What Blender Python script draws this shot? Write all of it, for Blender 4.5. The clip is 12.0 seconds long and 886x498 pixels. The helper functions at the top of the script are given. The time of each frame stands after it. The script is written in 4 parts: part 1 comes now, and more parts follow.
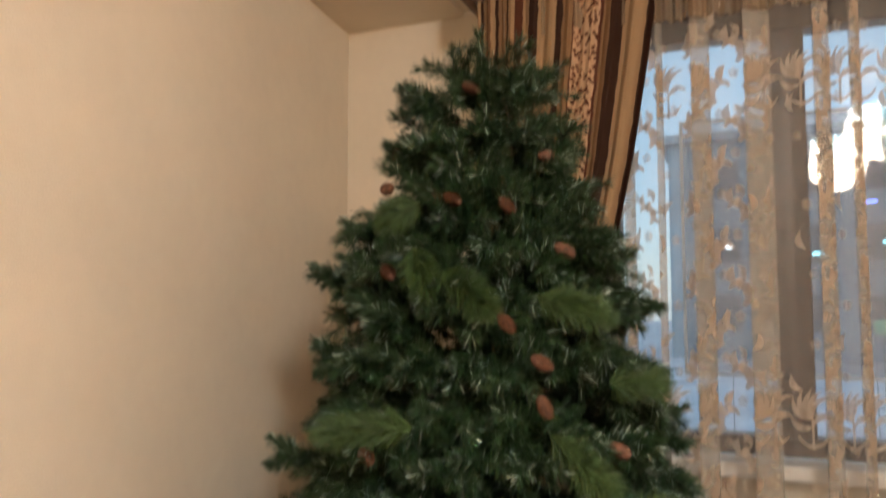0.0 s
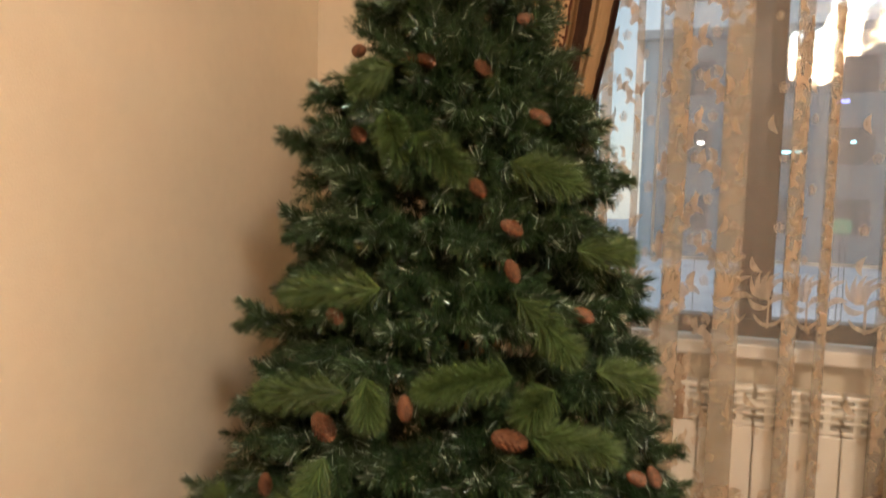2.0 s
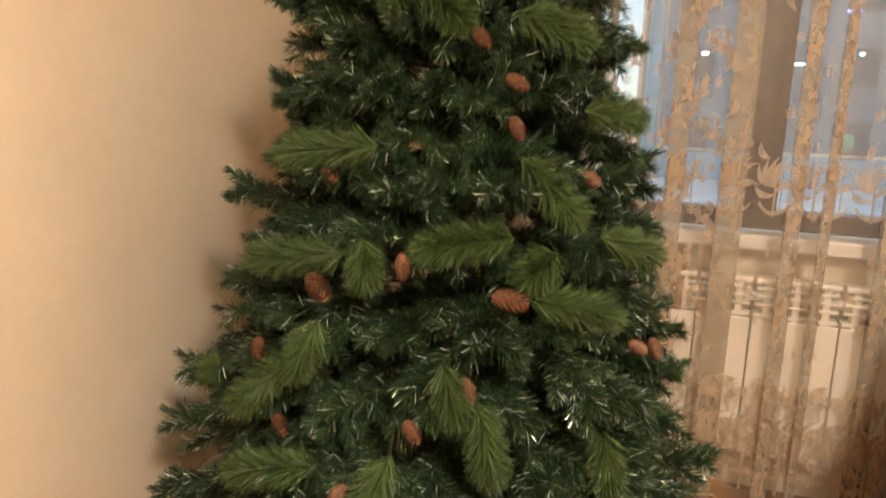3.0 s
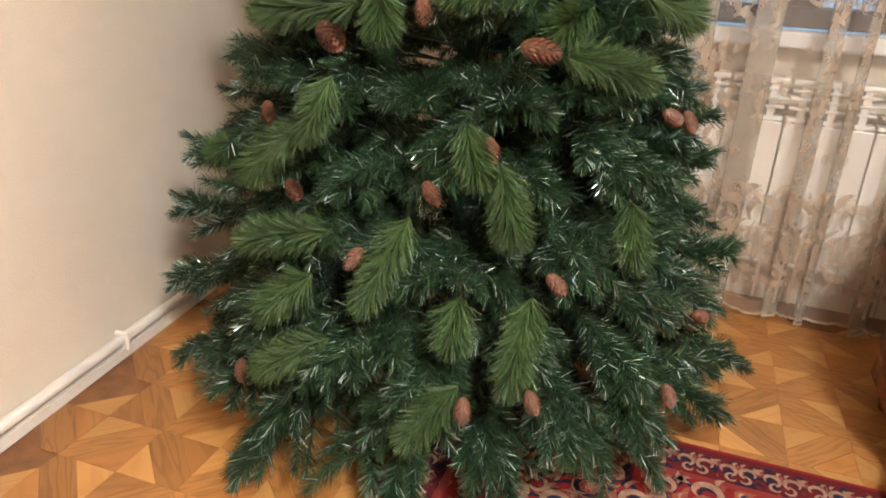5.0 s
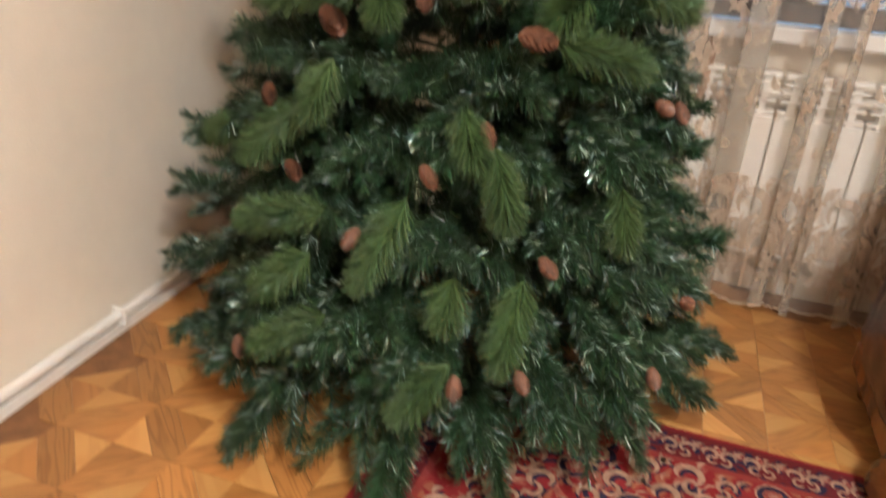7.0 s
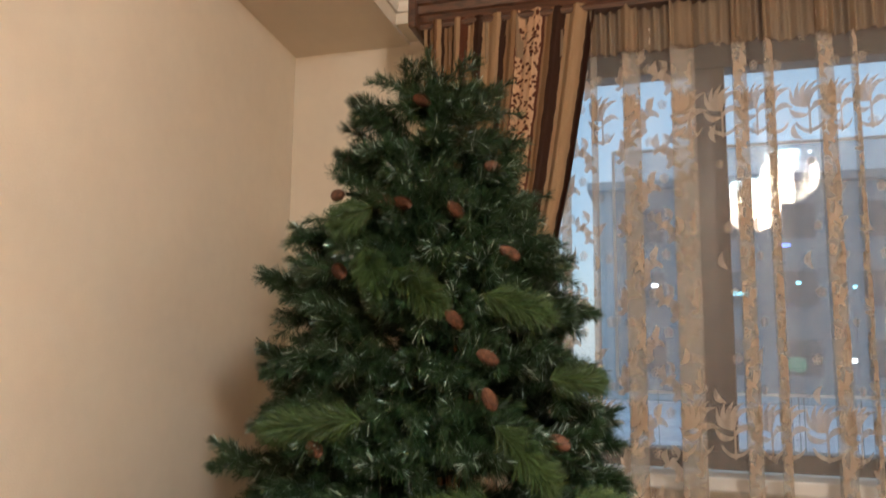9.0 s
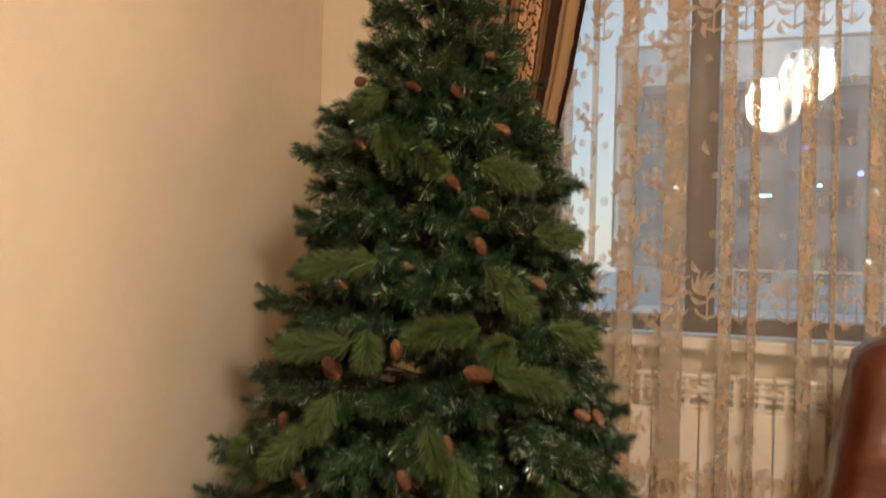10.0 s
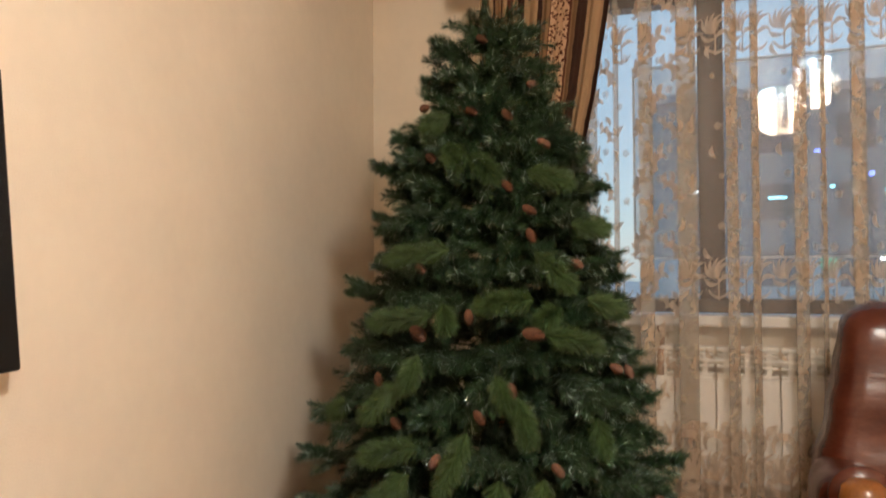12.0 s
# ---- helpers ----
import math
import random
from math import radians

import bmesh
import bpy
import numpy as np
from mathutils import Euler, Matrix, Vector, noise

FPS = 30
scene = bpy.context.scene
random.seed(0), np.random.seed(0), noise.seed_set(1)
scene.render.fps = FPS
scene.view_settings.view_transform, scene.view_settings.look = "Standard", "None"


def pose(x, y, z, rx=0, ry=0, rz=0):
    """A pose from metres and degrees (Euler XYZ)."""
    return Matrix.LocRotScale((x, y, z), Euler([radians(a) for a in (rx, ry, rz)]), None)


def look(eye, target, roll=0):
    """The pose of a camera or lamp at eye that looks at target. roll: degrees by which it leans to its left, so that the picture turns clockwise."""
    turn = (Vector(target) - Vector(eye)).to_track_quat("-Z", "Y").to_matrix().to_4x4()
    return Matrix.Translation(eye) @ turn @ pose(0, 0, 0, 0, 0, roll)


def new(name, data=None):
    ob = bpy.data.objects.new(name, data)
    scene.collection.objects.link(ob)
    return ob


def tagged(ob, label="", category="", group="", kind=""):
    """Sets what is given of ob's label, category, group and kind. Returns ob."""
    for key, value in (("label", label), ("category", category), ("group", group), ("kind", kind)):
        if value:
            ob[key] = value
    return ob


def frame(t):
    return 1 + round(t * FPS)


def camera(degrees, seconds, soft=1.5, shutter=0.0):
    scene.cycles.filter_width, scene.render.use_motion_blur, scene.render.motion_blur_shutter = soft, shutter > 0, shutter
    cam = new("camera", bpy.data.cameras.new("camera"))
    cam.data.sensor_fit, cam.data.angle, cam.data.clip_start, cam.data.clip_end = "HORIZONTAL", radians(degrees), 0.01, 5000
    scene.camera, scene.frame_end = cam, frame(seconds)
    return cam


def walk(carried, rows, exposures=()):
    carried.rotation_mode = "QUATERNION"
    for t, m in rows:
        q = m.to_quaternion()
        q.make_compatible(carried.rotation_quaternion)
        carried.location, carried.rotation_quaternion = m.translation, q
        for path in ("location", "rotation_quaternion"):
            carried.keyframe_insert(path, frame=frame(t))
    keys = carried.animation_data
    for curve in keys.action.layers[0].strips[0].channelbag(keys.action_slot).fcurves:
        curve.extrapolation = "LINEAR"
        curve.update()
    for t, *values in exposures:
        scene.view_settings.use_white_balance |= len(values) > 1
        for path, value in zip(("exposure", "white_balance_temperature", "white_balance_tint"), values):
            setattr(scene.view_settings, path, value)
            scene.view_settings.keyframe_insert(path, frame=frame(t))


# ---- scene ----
cam = camera(62.8, 12.0, soft=1.7, shutter=0.5)
PATH = [
    (0, (0.319, 0.401, 1.338), (-0.419, 2.255, 1.478), -0.1),
    (0.5, (0.321, 0.389, 1.352), (-0.379, 2.233, 1.686), 0.9),
    (1, (0.322, 0.379, 1.348), (-0.345, 2.241, 1.641), 0.8),
    (1.5, (0.301, 0.412, 1.32), (-0.379, 2.292, 1.353), 0.9),
    (2, (0.313, 0.414, 1.283), (-0.345, 2.296, 1.131), 1.5),
    (2.5, (0.307, 0.426, 1.241), (-0.331, 2.296, 0.934), 2.4),
    (3, (0.292, 0.457, 1.167), (-0.336, 2.32, 0.8), 2.4),
    (3.5, (0.281, 0.472, 1.12), (-0.358, 2.307, 0.644), 3.0),
    (3.7, (0.273, 0.477, 1.101), (-0.363, 2.295, 0.561), 3.4),
    (5.3, (0.265, 0.484, 0.992), (-0.311, 2.241, 0.229), 3.8),
    (5.5, (0.257, 0.48, 0.992), (-0.303, 2.253, 0.254), 4.2),
    (6, (0.246, 0.475, 1.004), (-0.318, 2.277, 0.346), 4.2),
    (6.5, (0.27, 0.455, 0.985), (-0.241, 2.217, 0.189), 7.5),
    (6.7, (0.266, 0.46, 1.0), (-0.226, 2.173, 0.098), 7.0),
    (7, (0.275, 0.452, 1.002), (-0.294, 2.201, 0.216), 4.8),
    (7.5, (0.289, 0.391, 1.086), (-0.344, 2.227, 0.608), 2.3),
    (7.7, (0.291, 0.382, 1.121), (-0.341, 2.246, 0.765), 2.2),
    (9.3, (0.313, 0.313, 1.286), (-0.239, 2.214, 1.572), 0.4),
    (9.5, (0.353, 0.253, 1.305), (-0.19, 2.169, 1.492), 2.2),
    (10, (0.459, 0.073, 1.141), (-0.185, 1.967, 1.138), 1.4),
    (10.5, (0.466, -0.064, 1.138), (-0.116, 1.843, 0.98), 1.0),
    (11, (0.548, -0.298, 1.052), (-0.073, 1.595, 0.874), -0.3),
    (11.5, (0.554, -0.404, 1.048), (-0.19, 1.451, 0.961), -2.0),
    (12, (0.499, -0.385, 1.066), (-0.198, 1.489, 1.107), -0.4),
]
LOOK = [(0.0, 0.15, 6400, 11), (1.0, 0.08, 6600, 12), (1.5, 0.2, 7300, 15), (2.0, 0.3, 7700, 16), (3.0, 0.62, 7600, 16), (3.7, 0.74, 6900, 13), (5.3, 0.95, 5700, 10), (6.0, 0.95, 5800, 10), (7.0, 0.78, 5700, 10), (7.7, 0.65, 5300, 9),
        (9.3, 0.1, 6700, 13), (10.0, 0.2, 7700, 16), (11.0, 0.25, 7200, 15), (12.0, 0.1, 6500, 12)]
walk(cam, [(t, look(eye, target, roll)) for t, eye, target, roll in PATH], LOOK)

# ---- world and lights ----
WALL_Y, RIGHT_X, BACK_Y, CEIL = 2.86, 3.0, -2.6, 2.66
world = bpy.data.worlds.new("dusk_sky")
scene.world = world
world.use_nodes = True
wn = world.node_tree
sky = wn.nodes.new("ShaderNodeTexSky")
sky.sky_type, sky.sun_disc = "NISHITA", False
sky.sun_elevation, sky.sun_rotation = radians(45), radians(190)
sky.air_density, sky.dust_density, sky.ozone_density = 1.2, 0.3, 2.0
cool = wn.nodes.new("ShaderNodeMix")
cool.data_type, cool.blend_type = "RGBA", "MIX"      # thick even cloud over the clear sky
cool.inputs[0].default_value, cool.inputs[7].default_value = 0.75, (2.3, 3.65, 4.7, 1)
wn.links.new(sky.outputs[0], cool.inputs[6])
wn.links.new(cool.outputs[2], wn.nodes["Background"].inputs[0])
wn.nodes["Background"].inputs[1].default_value = 0.19

LAMP = Vector((1.22, -0.25, 2.56))


def lamp(name, place, watts, size, colour):
    data = bpy.data.lights.new(name, "POINT")
    data.energy, data.shadow_soft_size, data.color = watts, size, colour
    ob = new(name, data)
    ob.location = place
    return ob


# ---- materials ----
def material(name, base, rough=0.5, metal=0.0, vary=0.15, scale=8.0, bump=0.0, bump_scale=60.0, second=None, spec=0.5, bump_depth=0.004, per_piece=False, per_island=0.0, stretch=(1, 1, 1)):
    """A procedural surface: a base colour that wanders at two scales, with fine relief."""
    m = bpy.data.materials.new(name)
    m.use_nodes = True
    nt = m.node_tree
    N, L = nt.nodes, nt.links
    bsdf = N["Principled BSDF"]
    bsdf.inputs["Roughness"].default_value = rough
    bsdf.inputs["Metallic"].default_value = metal
    bsdf.inputs["Specular IOR Level"].default_value = spec
    co = N.new("ShaderNodeTexCoord")
    mp = N.new("ShaderNodeMapping")
    mp.inputs["Scale"].default_value = stretch
    L.new(co.outputs["Object"], mp.inputs[0])
    n1 = N.new("ShaderNodeTexNoise")
    n1.inputs["Scale"].default_value, n1.inputs["Detail"].default_value = scale, 6
    n2 = N.new("ShaderNodeTexNoise")
    n2.inputs["Scale"].default_value, n2.inputs["Detail"].default_value = scale * 9, 4
    L.new(mp.outputs[0], n1.inputs["Vector"])
    L.new(mp.outputs[0], n2.inputs["Vector"])
    add = N.new("ShaderNodeMath")
    add.operation = "MULTIPLY_ADD"
    add.inputs[1].default_value = 0.35
    L.new(n2.outputs[0], add.inputs[0])
    L.new(n1.outputs[0], add.inputs[2])
    ramp = N.new("ShaderNodeValToRGB")
    dark = [c * (1 - vary) for c in base]
    light = list(second) if second else [min(1, c * (1 + vary)) for c in base]
    ramp.color_ramp.elements[0].position, ramp.color_ramp.elements[0].color = 0.45, (*dark, 1)
    ramp.color_ramp.elements[1].position, ramp.color_ramp.elements[1].color = 0.9, (*light, 1)
    L.new(add.outputs[0], ramp.inputs[0])
    colour = ramp.outputs[0]
    if per_piece or per_island:
        rnd = N.new("ShaderNodeObjectInfo").outputs["Random"] if per_piece else N.new("ShaderNodeNewGeometry").outputs["Random Per Island"]
        amount = per_island or 0.3
        span = N.new("ShaderNodeMapRange")
        span.inputs["To Min"].default_value, span.inputs["To Max"].default_value = 1 - amount, 1 + amount
        L.new(rnd, span.inputs["Value"])
        hsv = N.new("ShaderNodeHueSaturation")
        L.new(span.outputs[0], hsv.inputs["Value"])
        L.new(colour, hsv.inputs["Color"])
        colour = hsv.outputs[0]
    L.new(colour, bsdf.inputs["Base Color"])
    if bump:
        n3 = N.new("ShaderNodeTexNoise")
        n3.inputs["Scale"].default_value, n3.inputs["Detail"].default_value = bump_scale, 5
        L.new(mp.outputs[0], n3.inputs["Vector"])
        b = N.new("ShaderNodeBump")
        b.inputs["Strength"].default_value, b.inputs["Distance"].default_value = bump, bump_depth
        L.new(n3.outputs[0], b.inputs["Height"])
        L.new(b.outputs[0], bsdf.inputs["Normal"])
    return m


def wood(name, light, dark, rough=0.35, grain=26.0, per_piece=True, coat=0.0):
    """Wood with rings drawn out along its local x axis."""
    m = bpy.data.materials.new(name)
    m.use_nodes = True
    nt = m.node_tree
    N, L = nt.nodes, nt.links
    bsdf = N["Principled BSDF"]
    bsdf.inputs["Roughness"].default_value = rough
    bsdf.inputs["Coat Weight"].default_value = coat
    co = N.new("ShaderNodeTexCoord")
    info = N.new("ShaderNodeObjectInfo")
    off = N.new("ShaderNodeVectorMath")
    off.operation = "SCALE"
    L.new(co.outputs["Object"], off.inputs[0])
    off.inputs["Scale"].default_value = 1.0
    shift = N.new("ShaderNodeVectorMath")
    shift.operation = "MULTIPLY_ADD"
    L.new(info.outputs["Random"], shift.inputs[0])
    shift.inputs[1].default_value = (7.0, 11.0, 3.0)
    L.new(off.outputs[0], shift.inputs[2])
    mp = N.new("ShaderNodeMapping")
    mp.inputs["Scale"].default_value = (1.2, 9.0, 9.0)
    L.new(shift.outputs[0], mp.inputs[0])
    wave = N.new("ShaderNodeTexNoise")
    wave.inputs["Scale"].default_value, wave.inputs["Detail"].default_value = grain / 9, 2
    L.new(mp.outputs[0], wave.inputs["Vector"])
    rings = N.new("ShaderNodeMath")
    rings.operation = "MULTIPLY"
    rings.inputs[1].default_value = 9.0
    L.new(wave.outputs[0], rings.inputs[0])
    fr = N.new("ShaderNodeMath")
    fr.operation = "PINGPONG"
    fr.inputs[1].default_value = 0.5
    L.new(rings.outputs[0], fr.inputs[0])
    ramp = N.new("ShaderNodeValToRGB")
    ramp.color_ramp.elements[0].position, ramp.color_ramp.elements[0].color = 0.0, (*dark, 1)
    ramp.color_ramp.elements[1].position, ramp.color_ramp.elements[1].color = 0.32, (*light, 1)
    L.new(fr.outputs[0], ramp.inputs[0])
    colour = ramp.outputs[0]
    if per_piece:
        span = N.new("ShaderNodeMapRange")
        span.inputs["To Min"].default_value, span.inputs["To Max"].default_value = 0.8, 1.15
        L.new(info.outputs["Random"], span.inputs["Value"])
        hsv = N.new("ShaderNodeHueSaturation")
        L.new(span.outputs[0], hsv.inputs["Value"])
        L.new(colour, hsv.inputs["Color"])
        colour = hsv.outputs[0]
    L.new(colour, bsdf.inputs["Base Color"])
    b = N.new("ShaderNodeBump")
    b.inputs["Strength"].default_value, b.inputs["Distance"].default_value = 0.08, 0.002
    L.new(fr.outputs[0], b.inputs["Height"])
    L.new(b.outputs[0], bsdf.inputs["Normal"])
    return m


def cloth(name, colour, cover, through_light=0.5, stripes=None):
    """Woven cloth: cover is the share of the weave that is thread; light passes through the thread too."""
    m = bpy.data.materials.new(name)
    m.use_nodes = True
    nt = m.node_tree
    N, L = nt.nodes, nt.links
    N.remove(N["Principled BSDF"])
    out = N["Material Output"]
    dif, tra, mix = N.new("ShaderNodeBsdfDiffuse"), N.new("ShaderNodeBsdfTranslucent"), N.new("ShaderNodeMixShader")
    mix.inputs[0].default_value = through_light
    L.new(dif.outputs[0], mix.inputs[1])
    L.new(tra.outputs[0], mix.inputs[2])
    co = N.new("ShaderNodeTexCoord")
    noise_tex = N.new("ShaderNodeTexNoise")
    noise_tex.inputs["Scale"].default_value, noise_tex.inputs["Detail"].default_value = 420, 2
    L.new(co.outputs["UV"], noise_tex.inputs["Vector"])
    if stripes:
        sep = N.new("ShaderNodeSeparateXYZ")
        L.new(co.outputs["UV"], sep.inputs[0])
        wob = N.new("ShaderNodeTexNoise")
        wob.inputs["Scale"].default_value, wob.inputs["Detail"].default_value = 22, 2
        L.new(co.outputs["UV"], wob.inputs["Vector"])
        u = N.new("ShaderNodeMath")
        u.operation = "MULTIPLY_ADD"
        u.inputs[1].default_value = 0.012
        L.new(wob.outputs[0], u.inputs[0])
        L.new(sep.outputs[0], u.inputs[2])
        f = N.new("ShaderNodeMath")
        f.operation = "MULTIPLY"
        f.inputs[1].default_value = 1 / 0.62
        L.new(u.outputs[0], f.inputs[0])
        f2 = N.new("ShaderNodeMath")
        f2.operation = "FRACT"
        L.new(f.outputs[0], f2.inputs[0])
        ramp = N.new("ShaderNodeValToRGB")
        ramp.color_ramp.interpolation = "CONSTANT"
        while len(ramp.color_ramp.elements) > 1:
            ramp.color_ramp.elements.remove(ramp.color_ramp.elements[-1])
        for k, (pos, c) in enumerate(stripes):
            e = ramp.color_ramp.elements[0] if k == 0 else ramp.color_ramp.elements.new(pos)
            e.position, e.color = pos, (*c, 1)
        L.new(f2.outputs[0], ramp.inputs[0])
        # a speckled woven band, where the stripe's mark is reddish
        spk = N.new("ShaderNodeTexVoronoi")
        spk.inputs["Scale"].default_value = 70
        L.new(co.outputs["UV"], spk.inputs["Vector"])
        cut = N.new("ShaderNodeMath")
        cut.operation = "GREATER_THAN"
        cut.inputs[1].default_value = 0.42
        L.new(spk.outputs["Distance"], cut.inputs[0])
        band = N.new("ShaderNodeMath")
        band.operation = "COMPARE"
        band.inputs[1].default_value, band.inputs[2].default_value = 0.635, 0.07
        L.new(f2.outputs[0], band.inputs[0])
        both = N.new("ShaderNodeMath")
        both.operation = "MULTIPLY"
        L.new(cut.outputs[0], both.inputs[0])
        L.new(band.outputs[0], both.inputs[1])
        over = N.new("ShaderNodeMix")
        over.data_type = "RGBA"
        over.inputs[7].default_value = (0.5, 0.32, 0.2, 1)
        L.new(both.outputs[0], over.inputs[0])
        L.new(ramp.outputs[0], over.inputs[6])
        src = over.outputs[2]
    else:
        ramp = N.new("ShaderNodeValToRGB")
        ramp.color_ramp.elements[0].color = (*[c * 0.85 for c in colour], 1)
        ramp.color_ramp.elements[1].color = (*colour, 1)
        L.new(noise_tex.outputs[0], ramp.inputs[0])
        src = ramp.outputs[0]
    L.new(src, dif.inputs[0])
    L.new(src, tra.inputs[0])
    shader = mix.outputs[0]
    if cover < 1:
        hole, veil = N.new("ShaderNodeBsdfTransparent"), N.new("ShaderNodeMixShader")
        span = N.new("ShaderNodeMapRange")
        span.inputs["To Min"].default_value, span.inputs["To Max"].default_value = max(0, cover - 0.04), min(1, cover + 0.04)
        L.new(noise_tex.outputs[0], span.inputs["Value"])
        L.new(span.outputs[0], veil.inputs[0])
        L.new(hole.outputs[0], veil.inputs[1])
        L.new(shader, veil.inputs[2])
        shader = veil.outputs[0]
    L.new(shader, out.inputs[0])
    return m


def glowing(name, colour, strength):
    m = bpy.data.materials.new(name)
    m.use_nodes = True
    bsdf = m.node_tree.nodes["Principled BSDF"]
    bsdf.inputs["Base Color"].default_value = (*colour, 1)
    bsdf.inputs["Emission Color"].default_value = (*colour, 1)
    bsdf.inputs["Emission Strength"].default_value = strength
    return m


def glass(name):
    m = bpy.data.materials.new(name)
    m.use_nodes = True
    nt = m.node_tree
    N, L = nt.nodes, nt.links
    N.remove(N["Principled BSDF"])
    clear, gloss, mix, fres = N.new("ShaderNodeBsdfTransparent"), N.new("ShaderNodeBsdfGlossy"), N.new("ShaderNodeMixShader"), N.new("ShaderNodeFresnel")
    gloss.inputs["Roughness"].default_value = 0.0
    fres.inputs["IOR"].default_value = 1.8
    L.new(fres.outputs[0], mix.inputs[0])
    L.new(clear.outputs[0], mix.inputs[1])
    L.new(gloss.outputs[0], mix.inputs[2])
    L.new(mix.outputs[0], N["Material Output"].inputs[0])
    return m


PLASTER = material("cream_wallpaper", (0.75, 0.66, 0.54), 0.85, vary=0.05, scale=2.5, bump=0.25, bump_scale=220)
CEILING = material("ceiling_paint", (0.78, 0.72, 0.64), 0.9, vary=0.04, scale=3, bump=0.1, bump_scale=90)
SOFFIT = material("soffit_paint", (0.62, 0.5, 0.36), 0.85, vary=0.05, scale=3, bump=0.1, bump_scale=120)
PIPE_PAINT = material("white_pipe_enamel", (0.78, 0.74, 0.68), 0.35, vary=0.08, scale=12, bump=0.05)
RAD_PAINT = material("radiator_enamel", (0.85, 0.82, 0.77), 0.3, vary=0.04, scale=10)
FRAME_WOOD = wood("dark_window_wood", (0.075, 0.04, 0.028), (0.035, 0.018, 0.012), 0.4, per_piece=False)
RAIL_WOOD = wood("mahogany", (0.095, 0.04, 0.021), (0.04, 0.018, 0.01), 0.34, per_piece=False, coat=0.4)
SILL_PAINT = material("sill_enamel", (0.75, 0.73, 0.7), 0.4, vary=0.05, scale=6)
PARQ_MID = wood("oak_strip", (0.389, 0.17, 0.045), (0.274, 0.112, 0.029), 0.33, grain=22)
PARQ_LIGHT = wood("pale_oak", (0.515, 0.261, 0.079), (0.464, 0.22, 0.062), 0.33, grain=12)
PARQ_WARM = wood("warm_oak", (0.393, 0.165, 0.041), (0.323, 0.129, 0.032), 0.33, grain=10)
JOINT = material("floor_joint", (0.2, 0.085, 0.03), 0.6, vary=0.3, scale=20)
NEEDLE_DARK = material("dark_pvc_needles", (0.0185, 0.045, 0.0155), 0.38, vary=0.3, scale=6, per_island=0.5, spec=0.5)
NEEDLE_LIGHT = material("light_pvc_needles", (0.045, 0.082, 0.023), 0.5, vary=0.25, scale=8, per_island=0.35, spec=0.35)
# Pale blades: film strands, and glints on glossy needles put into the colour.
NEEDLE_SHINE = material("film_and_glint_needles", (0.45, 0.56, 0.5), 0.3, metal=0.3, vary=0.2, scale=8, per_island=0.4)
TWIG = material("wire_twig", (0.02, 0.04, 0.02), 0.6, vary=0.3, scale=30)
POLE = material("green_pole", (0.012, 0.04, 0.022), 0.4, vary=0.2, scale=10)
BUD = material("bud_tip", (0.45, 0.26, 0.12), 0.6, vary=0.2, scale=60)
CONE_M = material("pine_cone_scales", (0.1, 0.042, 0.022), 0.6, vary=0.35, scale=30, second=(0.18, 0.072, 0.036), per_island=0.3)
LEATHER = material("brown_leather", (0.066, 0.014, 0.0075), 0.27, vary=0.3, scale=5, bump=0.4, bump_scale=4, bump_depth=0.014, stretch=(1, 1, 2.6), second=(0.095, 0.023, 0.012))
CARVED = material("carved_golden_wood", (0.2, 0.072, 0.018), 0.25, vary=0.35, scale=14, stretch=(1, 1, 0.25), bump=0.1, bump_scale=60)
CABINET = wood("cabinet_veneer", (0.2, 0.065, 0.025), (0.15, 0.045, 0.018), 0.4, grain=8, per_piece=False)
EDGE_BAND = material("pale_edge_band", (0.5, 0.3, 0.17), 0.45, vary=0.1, scale=20)
BLACK = material("black_plastic", (0.012, 0.011, 0.011), 0.25, vary=0.2, scale=12)
CHALK = material("chalky_outside", (0.55, 0.58, 0.62), 0.9, vary=0.2, scale=0.6)
SHEER = cloth("sheer_net", (0.8, 0.72, 0.61), 0.27)
MOTIF = cloth("lace_thread", (0.7, 0.57, 0.45), 0.7, 0.45)
TAN, BROWN, DARK, RUST = (0.31, 0.2, 0.115), (0.13, 0.07, 0.04), (0.042, 0.022, 0.016), (0.085, 0.032, 0.02)
FAWN = (0.22, 0.13, 0.07)
DRAPE = cloth("striped_drape", TAN, 1.0, 0.12, stripes=[(0.0, TAN), (0.03, DARK), (0.045, TAN), (0.075, BROWN), (0.1, TAN), (0.125, DARK), (0.14, FAWN), (0.19, DARK), (0.2, TAN), (0.235, RUST), (0.275, TAN), (0.315, DARK), (0.365, TAN), (0.465, DARK), (0.5, FAWN), (0.555, RUST), (0.715, FAWN), (0.765, DARK), (0.83, TAN), (0.945, DARK)])
GLASS = glass("window_glass")


# ---- mesh helpers ----
def mesh_object(name, bm, mat, parent=None, label="", smooth=False):
    me = bpy.data.meshes.new(name)
    bm.normal_update()
    bm.to_mesh(me)
    bm.free()
    for m in mat if isinstance(mat, (list, tuple)) else [mat]:
        me.materials.append(m)
    if smooth:
        me.polygons.foreach_set("use_smooth", [True] * len(me.polygons))
    ob = new(name, me)
    if parent:
        ob.parent = parent
    if label:
        ob["label"] = label
    return ob


def part(name, bm, mat, parent, label="", smooth=False):
    return mesh_object(name, bm, mat, parent, label, smooth)


def thing(name, at, label, category, group="", kind=""):
    ob = new(name)
    ob.location = at
    ob.empty_display_size = 0.1
    return tagged(ob, label, category, group, kind)


